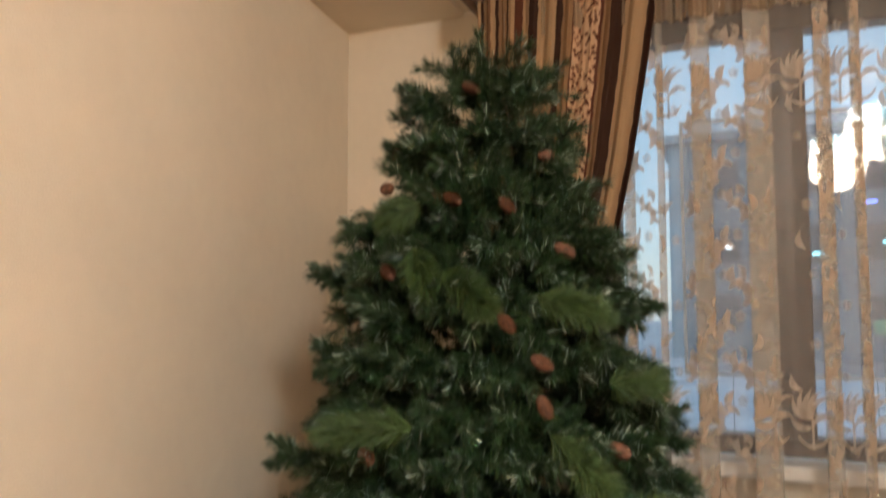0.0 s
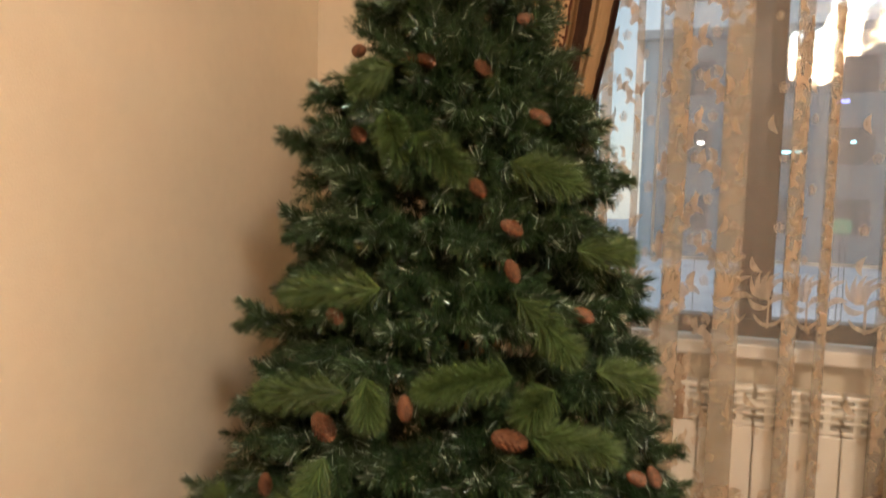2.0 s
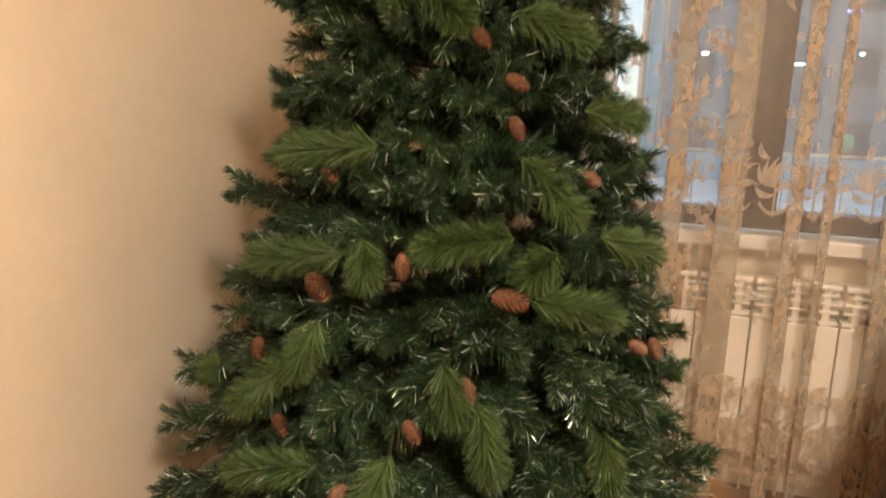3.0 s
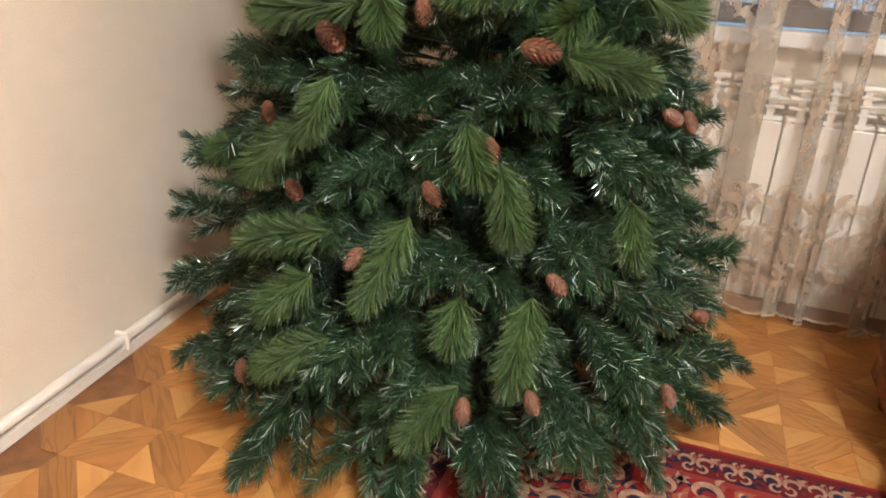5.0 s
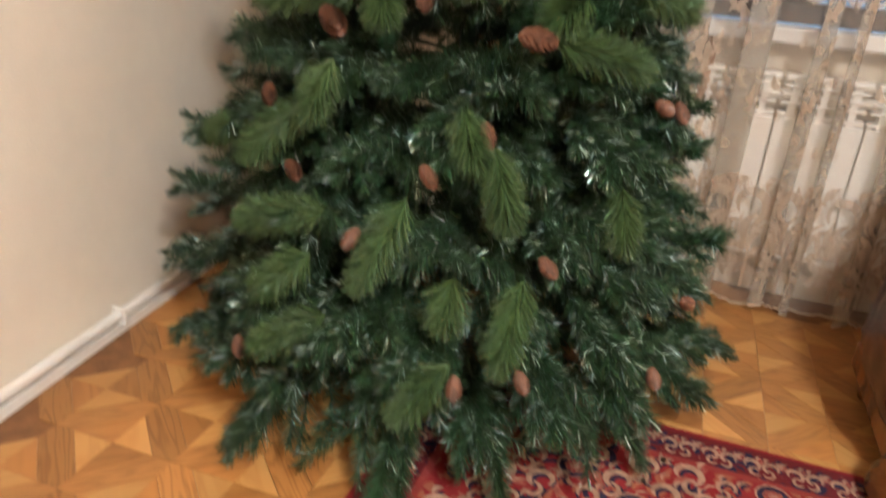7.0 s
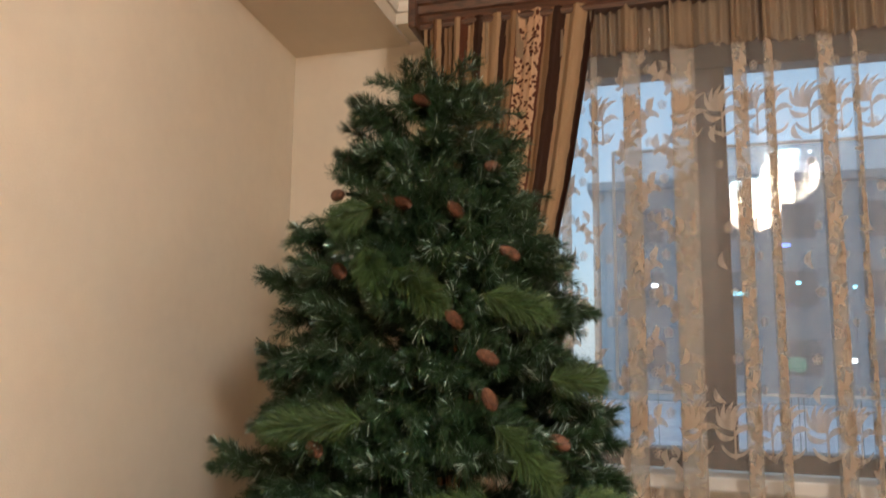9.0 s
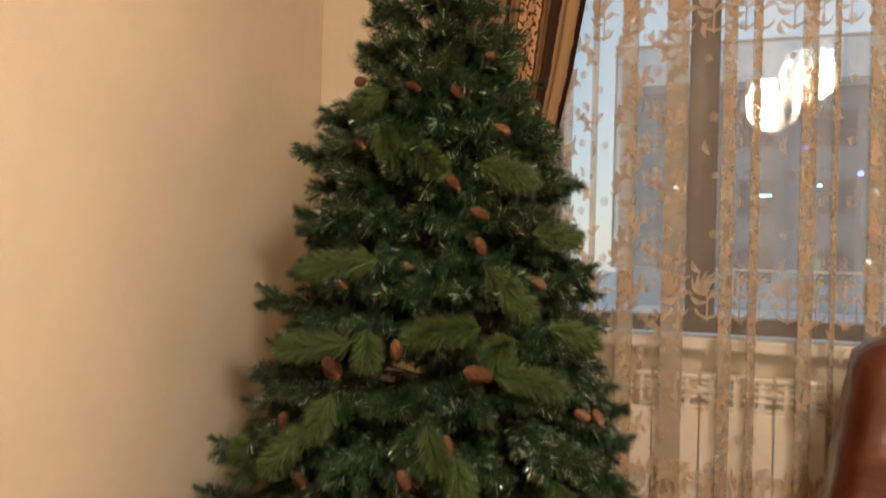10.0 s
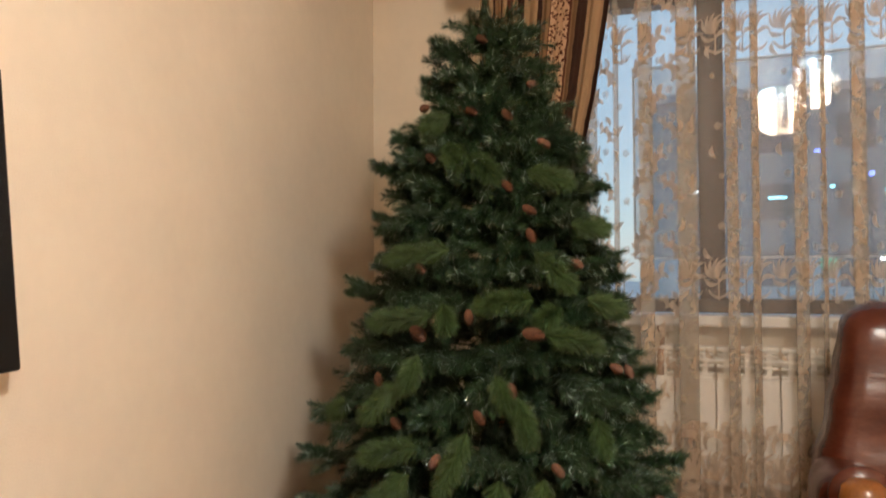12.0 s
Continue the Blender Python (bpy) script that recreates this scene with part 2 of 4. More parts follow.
def box(x0, y0, z0, x1, y1, z1, bevel=0.0, bm=None, segments=2):
    fresh = bmesh.new()
    r = bmesh.ops.create_cube(fresh, size=1)
    for v in r["verts"]:
        v.co = Vector(((x0 + x1) / 2 + v.co.x * (x1 - x0), (y0 + y1) / 2 + v.co.y * (y1 - y0), (z0 + z1) / 2 + v.co.z * (z1 - z0)))
    if bevel:
        bmesh.ops.bevel(fresh, geom=fresh.edges[:], offset=bevel, segments=segments, affect="EDGES", profile=0.5)
    if bm is None:
        return fresh
    tmp = bpy.data.meshes.new("tmp")
    fresh.to_mesh(tmp)
    fresh.free()
    bm.from_mesh(tmp)
    bpy.data.meshes.remove(tmp)
    return bm


def lathe(profile, steps=24, bm=None, axis=None):
    """A turned solid from (radius, height) pairs; axis: a matrix that lays it."""
    bm = bm or bmesh.new()
    rings = []
    for r, h in profile:
        ring = []
        for k in range(steps):
            a = 2 * math.pi * k / steps
            p = Vector((r * math.cos(a), r * math.sin(a), h))
            ring.append(bm.verts.new(axis @ p if axis else p))
        rings.append(ring)
    for a, b in zip(rings, rings[1:]):
        for k in range(steps):
            bm.faces.new((a[k], a[(k + 1) % steps], b[(k + 1) % steps], b[k]))
    bm.faces.new(list(reversed(rings[0])))
    bm.faces.new(rings[-1])
    return bm


def tube(points, radius, steps=8, bm=None):
    bm = bm or bmesh.new()
    points = [Vector(p) for p in points]
    rings = []
    for i, p in enumerate(points):
        d = (points[min(i + 1, len(points) - 1)] - points[max(i - 1, 0)]).normalized()
        side = d.cross(Vector((0.13, 0.21, 1)) if abs(d.z) < 0.9 else Vector((1, 0.1, 0))).normalized()
        up = side.cross(d)
        r = radius[i] if isinstance(radius, (list, tuple)) else radius
        rings.append([bm.verts.new(p + r * (math.cos(2 * math.pi * k / steps) * side + math.sin(2 * math.pi * k / steps) * up)) for k in range(steps)])
    for a, b in zip(rings, rings[1:]):
        for k in range(steps):
            bm.faces.new((a[k], a[(k + 1) % steps], b[(k + 1) % steps], b[k]))
    bm.faces.new(list(reversed(rings[0])))
    bm.faces.new(rings[-1])
    return bm


def prism(poly, z0, z1, bm=None):
    """A flat piece with a given outline in x and y."""
    bm = bm or bmesh.new()
    lo, hi = [bm.verts.new((x, y, z0)) for x, y in poly], [bm.verts.new((x, y, z1)) for x, y in poly]
    bm.faces.new(list(reversed(lo)))
    bm.faces.new(hi)
    for k in range(len(poly)):
        j = (k + 1) % len(poly)
        bm.faces.new((lo[k], lo[j], hi[j], hi[k]))
    return bm


def extruded(profile, along, a, b, bm=None):
    """A moulding: a profile of (out, up) pairs carried from a to b; along: 'x' or 'y'. Out runs to -y or to +x."""
    bm = bm or bmesh.new()
    def at(s, o, z):
        return (s, -o, z) if along == "x" else (o, s, z)
    A, B = [bm.verts.new(at(a, o, z)) for o, z in profile], [bm.verts.new(at(b, o, z)) for o, z in profile]
    bm.faces.new(A)
    bm.faces.new(list(reversed(B)))
    for k in range(len(profile)):
        j = (k + 1) % len(profile)
        bm.faces.new((A[k], B[k], B[j], A[j]))
    bmesh.ops.recalc_face_normals(bm, faces=bm.faces[:])
    return bm


# ---- the room ----
def structure(name, bm, mat, label, category):
    return tagged(mesh_object(name, bm, mat), label, category, kind="structure")


WIN_X0, WIN_X1, WIN_Z0, WIN_Z1 = -0.08, 1.95, 0.88, 2.42
NOOK_Y = 3.03        # the short stretch of north wall beside the drape lies a little further back


def west(y):
    """The west wall runs slightly askew to the window wall."""
    return -1.025 - 0.1 * (y - 1.75)


PLAN = [(west(BACK_Y - 0.15) - 0.15, BACK_Y - 0.15), (RIGHT_X + 0.15, BACK_Y - 0.15), (RIGHT_X + 0.15, WALL_Y + 0.3), (west(WALL_Y + 0.3) - 0.15, WALL_Y + 0.3)]
structure("wall_west", prism([(west(y) - d, y) for y, d in ((BACK_Y - 0.15, 0), (WALL_Y + 0.3, 0), (WALL_Y + 0.3, 0.15), (BACK_Y - 0.15, 0.15))], -0.1, CEIL + 0.1), PLASTER, "cream wallpapered plain wall", "wall")
structure("wall_south", box(west(BACK_Y), BACK_Y - 0.15, -0.1, RIGHT_X + 0.15, BACK_Y, CEIL + 0.1), PLASTER, "cream wallpapered plain wall", "wall")
structure("wall_east", box(RIGHT_X, BACK_Y, -0.1, RIGHT_X + 0.15, WALL_Y + 0.3, CEIL + 0.1), PLASTER, "cream wallpapered plain wall", "wall")
bm = box(-0.48, WALL_Y, -0.1, WIN_X0, WALL_Y + 0.3, CEIL + 0.1)
box(-1.3, NOOK_Y, -0.1, -0.48, WALL_Y + 0.3, CEIL + 0.1, bm=bm)
box(-0.66, WALL_Y, 2.47, -0.48, NOOK_Y, CEIL + 0.1, bm=bm)
box(WIN_X1, WALL_Y, -0.1, RIGHT_X, WALL_Y + 0.3, CEIL + 0.1, bm=bm)
box(WIN_X0, WALL_Y, WIN_Z1, WIN_X1, WALL_Y + 0.3, CEIL + 0.1, bm=bm)
box(WIN_X0, WALL_Y + 0.04, -0.1, WIN_X1, WALL_Y + 0.3, WIN_Z0 - 0.06, bm=bm)
structure("wall_north", bm, PLASTER, "cream wall with a wide window opening", "wall")
structure("ceiling", prism(PLAN, CEIL, CEIL + 0.15), CEILING, "plain off-white painted ceiling", "ceiling")
structure("ceiling_beam", prism([(west(BACK_Y), BACK_Y), (-0.57, BACK_Y), (-0.637, NOOK_Y), (west(NOOK_Y), NOOK_Y)], 2.455, CEIL), [PLASTER], "boxed cream beam under the ceiling", "beam")
CORNICE = [(0, 0), (0.012, 0), (0.02, 0.02), (0.02, 0.035), (0.035, 0.05), (0.06, 0.075), (0.075, 0.11), (0.09, 0.115), (0.1, 0.13), (0.1, 0.145), (0, 0.145)]
bm = extruded([(o - WALL_Y, CEIL - 0.145 + z) for o, z in CORNICE], "x", -0.637, RIGHT_X)
extruded([(o - 0.637, CEIL - 0.145 + z) for o, z in CORNICE], "y", BACK_Y, WALL_Y, bm)
structure("cornice", bm, CEILING, "moulded off-white ceiling cornice", "cornice")


# ---- curtain rail ----
rail = thing("curtain_rail", (0, 0, 0), "polished mahogany curtain pelmet with stepped moulding", "curtain rail")
RAIL = [(0, 0), (0.2, 0), (0.205, 0.012), (0.195, 0.028), (0.205, 0.045), (0.215, 0.05), (0.222, 0.075), (0.232, 0.08), (0.238, 0.1), (0.225, 0.115), (0, 0.115)]
part("pelmet", extruded([(o - WALL_Y, 2.345 + z) for o, z in RAIL], "x", -0.47, 2.5), RAIL_WOOD, rail)
part("end_block", box(-0.5, 2.61, 2.335, -0.47, WALL_Y, 2.465, 0.008), RAIL_WOOD, rail)


# ---- drapes and lace ----
def folded(x0, x1, y, amp, wave, lean, seed, n):
    """A run of hanging folds: points (x, y) and the length of cloth up to each."""
    rng = np.random.default_rng(seed)
    s = np.linspace(x0, x1, n)
    ph = np.cumsum(2 * np.pi / (wave * (0.8 + 0.4 * np.interp(s, np.linspace(x0, x1, 24), rng.random(24))))) * (s[1] - s[0])
    a = amp * (0.6 + 0.7 * np.interp(s, np.linspace(x0, x1, 30), rng.random(30)))
    x = s + lean * a * np.sin(2 * ph) * np.interp(s, np.linspace(x0, x1, 40), 0.3 + 1.1 * rng.random(40))
    yy = y + a * np.sin(ph) + 0.2 * a * np.sin(2.7 * ph + 1)
    u = np.concatenate([[0], np.cumsum(np.hypot(np.diff(x), np.diff(yy)))])
    return x, yy, u


def sheet(name, grid, uv, mat, parent=None, label=""):
    """A smooth sheet from a grid of points and of cloth lengths."""
    rows, cols = grid.shape[:2]
    me = bpy.data.meshes.new(name)
    idx = np.arange(rows * cols).reshape(rows, cols)
    faces = np.stack([idx[:-1, :-1], idx[:-1, 1:], idx[1:, 1:], idx[1:, :-1]], -1).reshape(-1, 4)
    me.from_pydata(grid.reshape(-1, 3).tolist(), [], faces.tolist())
    layer = me.uv_layers.new(name="cloth")
    loops = np.zeros(len(me.loops), dtype=np.int32)
    me.loops.foreach_get("vertex_index", loops)
    layer.data.foreach_set("uv", uv.reshape(-1, 2)[loops].astype(np.float32).ravel())
    me.polygons.foreach_set("use_smooth", [True] * len(me.polygons))
    me.materials.append(mat)
    ob = new(name, me)
    if parent:
        ob.parent = parent
    if label:
        ob["label"] = label
    return ob


lace = thing("lace_curtain", (0, 0, 0), "sheer cream lace curtain with floral scrolls hanging to the floor", "curtain")


FOLDS = [(-0.34, 0.05), (-0.22, 0.03), (-0.1, 0.06), (0.03, 0.03), (0.125, 0.02), (0.245, 0.055), (0.405, 0.075), (0.575, 0.045), (0.66, 0.03), (0.82, 0.05), (0.9, 0.02), (1.02, 0.055),
         (1.13, 0.03), (1.25, 0.07), (1.37, 0.03), (1.49, 0.06), (1.6, 0.03), (1.73, 0.07), (1.85, 0.03), (1.98, 0.06), (2.1, 0.03)]


def pleated(x0, x1, y, seed):
    """Sheer cloth that hangs nearly flat between gathered folds, where it doubles back on itself."""
    lrng = np.random.default_rng(seed)
    xs, ys, x = [], [], x0
    for c, w in FOLDS:
        t = np.linspace(0, 1, 16, endpoint=False)
        xs.append(x + (c - w / 2 - x) * t)
        ys.append(y + 0.014 * np.sin(np.pi * t) * lrng.uniform(-1, 1) + 0.004 * np.sin(6 * np.pi * t))
        t = np.linspace(0, 1, 40, endpoint=False)
        xs.append(c + w / 2 * np.sin(3 * np.pi * (t - 0.5)))
        ys.append(y - 0.03 * np.sin(np.pi * t) * np.cos(np.pi * t) * 2 * (0.5 + 6 * w) - 0.012 * np.sin(np.pi * t))
        x = c + w / 2
    xs.append(np.linspace(x, x1, 12))
    ys.append(np.full(12, y))
    xs, ys = np.concatenate(xs), np.concatenate(ys)
    return xs, ys, np.concatenate([[0], np.cumsum(np.hypot(np.diff(xs), np.diff(ys)))])


LX, LY, LU = pleated(-0.42, 2.2, 2.72, 5)
zs = np.linspace(0.0, 1.0, 40)
grid = np.zeros((40, len(LX), 3))
uv = np.zeros((40, len(LX), 2))
for i, f in enumerate(zs):
    hem = 0.012 + 0.016 * np.abs(np.sin(LU * math.pi / 0.2))
    z = hem * (1 - f) + 2.36 * f
    flare = 1.0 + 0.25 * (1 - f)
    grid[i] = np.stack([LX, 2.72 + (LY - 2.72) * flare, z], -1)
    uv[i] = np.stack([LU, z], -1)
sheet("net", grid, uv, SHEER, lace)
ruffle = np.stack([np.stack([LX, LY - 0.016 - 0.012 * np.sin(LU * 170) - 0.005 * np.sin(LU * 61), np.full(len(LX), z) + 0.004 * np.sin(LU * 45)], -1) for z in (2.2, 2.24, 2.3, 2.355)])
sheet("gathered_heading", ruffle, np.stack([np.stack([LU, np.full(len(LU), z)], -1) for z in (2.2, 2.24, 2.3, 2.355)]), cloth("dense_net", (0.42, 0.31, 0.21), 0.6, 0.3), lace, "denser gathered heading")
hem_roll = np.stack([grid[0] + (0, -0.003, 0.0), grid[0] + (0, -0.003, 0.008)])
sheet("hem", hem_roll, np.stack([uv[0], uv[0]]), cloth("hem_thread", (0.6, 0.48, 0.36), 0.9, 0.3), lace, "scalloped hem")


def lace_point(u, v):
    x = np.interp(u, LU, LX)
    f = (v - 0.03) / 2.33
    y = 2.72 + (np.interp(u, LU, LY) - 2.72) * (1.25 - 0.25 * f)
    return x, y - 0.0025, v


class Lace:
    """Embroidered motifs, laid on the folds of the net."""
    def __init__(self, place):
        self.v, self.f, self.place = [], [], place

    def strip(self, pts, widths):
        pts = np.array(pts)
        d = np.gradient(pts, axis=0)
        n = np.stack([-d[:, 1], d[:, 0]], -1)
        n /= np.linalg.norm(n, axis=1)[:, None] + 1e-9
        w = np.array(widths)[:, None] / 2
        base = len(self.v)
        for a, b in zip(pts + n * w, pts - n * w):
            self.v += [self.place(*a), self.place(*b)]
        for k in range(len(pts) - 1):
            i = base + 2 * k
            self.f.append((i, i + 1, i + 3, i + 2))

    def arc(self, cx, cy, r, a0, a1, w, shrink=0.0):
        t = np.linspace(0, 1, 14)
        a = np.radians(a0 + (a1 - a0) * t)
        rr = r * (1 - shrink * t)
        self.strip(np.stack([cx + rr * np.cos(a), cy + rr * np.sin(a)], -1), w * (0.25 + 0.75 * np.sin(np.pi * np.clip(t * 0.9 + 0.1, 0, 1))))

    def leaf(self, x, y, ang, length, w):
        t = np.linspace(0, 1, 9)
        a = math.radians(ang)
        bend = 0.25 * length * np.sin(np.pi * t)
        self.strip(np.stack([x + length * t * math.cos(a) - bend * math.sin(a), y + length * t * math.sin(a) + bend * math.cos(a)], -1), w * np.sin(np.pi * np.clip(t, 0.04, 0.97)))

    def flower(self, x, y, r, petals=5):
        for k in range(petals):
            a = 360 / petals * k + 90
            px, py = x + 0.62 * r * math.cos(math.radians(a)), y + 0.62 * r * math.sin(math.radians(a))
            self.arc(px, py, 0.3 * r, 0, 360, 0.22 * r)
        self.arc(x, y, 0.2 * r, 0, 360, 0.12 * r)

    def scroll(self, x, y, s, flip):
        self.arc(x, y, 0.055 * s, -60 if flip > 0 else 240, 220 if flip > 0 else -40, 0.03 * s, 0.35)
        self.arc(x + flip * 0.03 * s, y - 0.07 * s, 0.045 * s, 90, 90 + flip * 250, 0.02 * s, 0.5)
        self.leaf(x - flip * 0.05 * s, y + 0.03 * s, 90 + flip * 40, 0.07 * s, 0.025 * s)
        self.leaf(x + flip * 0.04 * s, y + 0.05 * s, 60, 0.05 * s, 0.02 * s)

    def tulip(self, x, y, s):
        for a in (50, 70, 90, 110, 130):
            self.leaf(x, y, a, 0.09 * s, 0.017 * s)
        self.leaf(x, y - 0.02 * s, 20, 0.07 * s, 0.02 * s)
        self.leaf(x, y - 0.02 * s, 160, 0.07 * s, 0.02 * s)
        self.strip([(x, y - 0.09 * s), (x, y - 0.04 * s), (x, y)], [0.008 * s] * 3)


lp = Lace(lace_point)
rng = random.Random(4)
cols = int(LU[-1] / 0.11)


def acanthus(x, y, s, side):
    """A curled leaf with three broad lobes on a bent stem."""
    lp.arc(x, y, 0.042 * s, 90 - side * 150, 90 + side * 60, 0.03 * s, 0.3)
    for k, (a, ln, w) in enumerate(((100, 0.06, 0.03), (60, 0.05, 0.026), (20, 0.045, 0.024), (-25, 0.04, 0.02))):
        a = a if side > 0 else 180 - a
        lp.leaf(x + side * 0.01 * k * s, y + (0.03 - 0.018 * k) * s, a, ln * s, w * s)
    lp.leaf(x - side * 0.035 * s, y - 0.045 * s, -90 - side * 30, 0.05 * s, 0.018 * s)


for c in range(cols):
    u = 0.06 + 0.11 * c
    flip = 1 if c % 2 else -1
    if c % 3 == 0:        # a climbing garland of curled leaves and five-petalled flowers
        side = flip
        for r in range(15):
            v = 0.5 + 0.122 * r + 0.03 * (c % 2)
            if v > 2.28:
                continue
            acanthus(u + 0.014 * side, v, rng.uniform(0.72, 0.95), side)
            lp.flower(u - 0.024 * side, v + 0.055, 0.017)
            if r % 2:
                lp.flower(u + 0.03 * side, v + 0.062, 0.011)
            side = -side
    else:                 # scattered small flowers, with a spray near the sill and under the heading
        for r in range(9):
            v = 0.52 + 0.2 * r + 0.09 * (c % 2)
            if v < 2.25:
                lp.flower(u + rng.uniform(-0.02, 0.02), v, rng.uniform(0.013, 0.018))
                if (r + c) % 2:
                    lp.leaf(u + rng.uniform(-0.03, 0.0), v + 0.07, rng.uniform(50, 130), 0.055, 0.02)
        for v in (1.0, 1.98):
            lp.tulip(u, v, 0.95)
            lp.arc(u, v - 0.03, 0.045, 200, 340, 0.012)
    flip = 1 if c % 2 else -1
    # the deep border above the hem
    lp.tulip(u, 0.2, 1.4)
    lp.scroll(u - 0.03, 0.34, 1.0, flip)
    lp.flower(u + 0.05, 0.40, 0.022)
    lp.arc(u, 0.09, 0.05, 20, 160, 0.02)
    lp.flower(u + 0.06, 0.13, 0.02)
me = bpy.data.meshes.new("embroidery")
me.from_pydata([tuple(map(float, p)) for p in lp.v], [], lp.f)
me.materials.append(MOTIF)
ob = new("embroidery", me)
ob.parent = lace
ob["label"] = "denser cream floral embroidery"

drape = thing("striped_drape", (0, 0, 0), "heavy brown and tan striped drape drawn aside", "curtain")
DX, DY, DU = folded(0.0, 1.0, 0.0, 0.013, 0.115, 0.2, 9, 420)
DX = (DX - DX[0]) / (DX[-1] - DX[0])
rows = 60
grid, uv = np.zeros((rows, 420, 3)), np.zeros((rows, 420, 2))
for i in range(rows):
    z = 0.04 + (2.37 - 0.04) * i / (rows - 1)
    right = float(np.interp(z, [0.0, 0.95, 1.1, 1.5, 1.79, 2.09, 2.37], [-0.2, -0.28, -0.26, -0.012, 0.05, 0.1, 0.14]))
    left = float(np.interp(z, [0.0, 0.95, 2.37], [-0.47, -0.46, -0.455]))
    squeeze = (right - left) / 0.6
    grid[i] = np.stack([left + (right - left) * DX, 2.665 + 0.9 * DY * (1.0 + 0.4 * (1 - squeeze)), np.full(420, z)], -1)
    uv[i] = np.stack([0.005 + DU / DU[-1] * 0.6, np.full(420, z)], -1)
sheet("drape_cloth", grid, uv, DRAPE, drape)
braid = np.zeros((rows, 2, 3))
braid[:, 0], braid[:, 1] = grid[:, -8] + (0, -0.004, 0), grid[:, -3] + (0, -0.004, 0)
sheet("edge_braid", braid, np.zeros((rows, 2, 2)), cloth("braid", (0.035, 0.016, 0.012), 1.0, 0.05), drape, "dark brown edge braid")
heading = np.stack([grid[-3] + (0, -0.004, 0), grid[-1] + (0, -0.004, 0)])
sheet("heading_tape", heading, uv[-2:], DRAPE, drape)

# ---- window ----
win = tagged(new("window_1"), "wide dark-framed window behind lace, dusk outside", "window", kind="structure")
WY = 2.95
TURN1, TIP1 = -0.5, -0.9      # pane tilt, chosen to place the chandelier's reflections
for x0, x1 in ((WIN_X0, WIN_X0 + 0.05), (0.445, 0.55), (1.28, 1.385), (WIN_X1 - 0.05, WIN_X1)):
    part("window_frame", box(x0, WY - 0.03, WIN_Z0, x1, WY + 0.05, WIN_Z1, 0.005), FRAME_WOOD, win)
for z0, z1 in ((WIN_Z0 - 0.03, WIN_Z0 + 0.03), (2.2, WIN_Z1)):
    part("window_rail", box(WIN_X0, WY - 0.034, z0, WIN_X1, WY + 0.054, z1, 0.005), FRAME_WOOD, win)
part("window_sill", box(WIN_X0 - 0.03, WALL_Y - 0.05, WIN_Z0 - 0.08, WIN_X1, WY - 0.035, WIN_Z0 - 0.035, 0.006), SILL_PAINT, win, "white painted sill")
for x0, x1 in ((WIN_X0 + 0.05, 0.445), (0.55, 1.28), (1.385, WIN_X1 - 0.05)):
    for dy, turn, tip in ((0.0, TURN1, TIP1), (0.035, TURN1 + 2.1, TIP1 + 1.65)):
        bm = bmesh.new()
        hw, hh = (x1 - x0) / 2, (2.2 - WIN_Z0 - 0.03) / 2
        bm.faces.new([bm.verts.new(p) for p in ((-hw, 0, -hh), (hw, 0, -hh), (hw, 0, hh), (-hw, 0, hh))])
        pane = part("pane", bm, GLASS, win)
        pane.matrix_basis = pose((x0 + x1) / 2, WY + dy, (WIN_Z0 + 2.23) / 2, -tip, 0, turn)
        pane.visible_shadow = False

# ---- radiator ----
rad = thing("radiator", (0, 0, 0), "white sectional aluminium radiator under the window", "radiator")
F0 = 0.423 - 2 * 0.08
for hz in (0.22, 0.66):
    part("header_pipe", tube([(F0 - 0.02, 2.81, hz), (F0 + 0.66, 2.81, hz)], 0.016, 10), RAD_PAINT, rad)
fin = box(0.0022, -0.012, 0.165, 0.0778, 0.0, 0.597, 0.003)
box(0.03, -0.002, 0.16, 0.05, 0.045, 0.72, bm=fin)
box(0.004, -0.002, 0.6, 0.076, 0.045, 0.612, 0.002, bm=fin)
for z in (0.635, 0.66, 0.685):
    box(0.006, -0.008, z, 0.074, 0.045, z + 0.008, 0.002, bm=fin)
box(0.004, -0.012, 0.705, 0.076, 0.045, 0.722, 0.005, bm=fin)
first = part("fin", fin, RAD_PAINT, rad)
first.location = (F0, 2.785, 0)
for k in range(1, 8):
    f = first.copy()
    scene.collection.objects.link(f)
    f.location = (F0 + 0.08 * k, 2.785, 0)

part("supply_pipe", tube([(0.29, 2.79, 0.02), (0.29, 2.79, 0.3), (0.285, 2.79, 0.55), (0.29, 2.79, 0.8)], 0.017, 10), material("tan_pipe_paint", (0.3, 0.17, 0.1), 0.5, vary=0.2, scale=20), rad, "tan painted supply pipe", smooth=True)

# ---- skirting pipe ----
skirt = tagged(new("baseboard"), "white painted skirting and heating pipe along the wall", "baseboard", kind="structure")
part("skirting", prism([(west(y) + d, y) for y, d in ((BACK_Y, 0), (BACK_Y, 0.03), (NOOK_Y, 0.03), (NOOK_Y, 0))], 0.0, 0.026), PIPE_PAINT, skirt)
part("pipe", tube([(west(y) + 0.021, y, 0.05 + 0.001 * math.sin(9 * y)) for y in (BACK_Y, 0.0, 1.2, 1.8, 2.4, NOOK_Y)], 0.014, 12), PIPE_PAINT, skirt, smooth=True)
for y in (1.74, 2.35):
    clip = part("pipe_clip", box(0, 0, 0.02, 0.041, 0.012, 0.07, 0.004), PIPE_PAINT, skirt)
    clip.location = (west(y), y, 0)
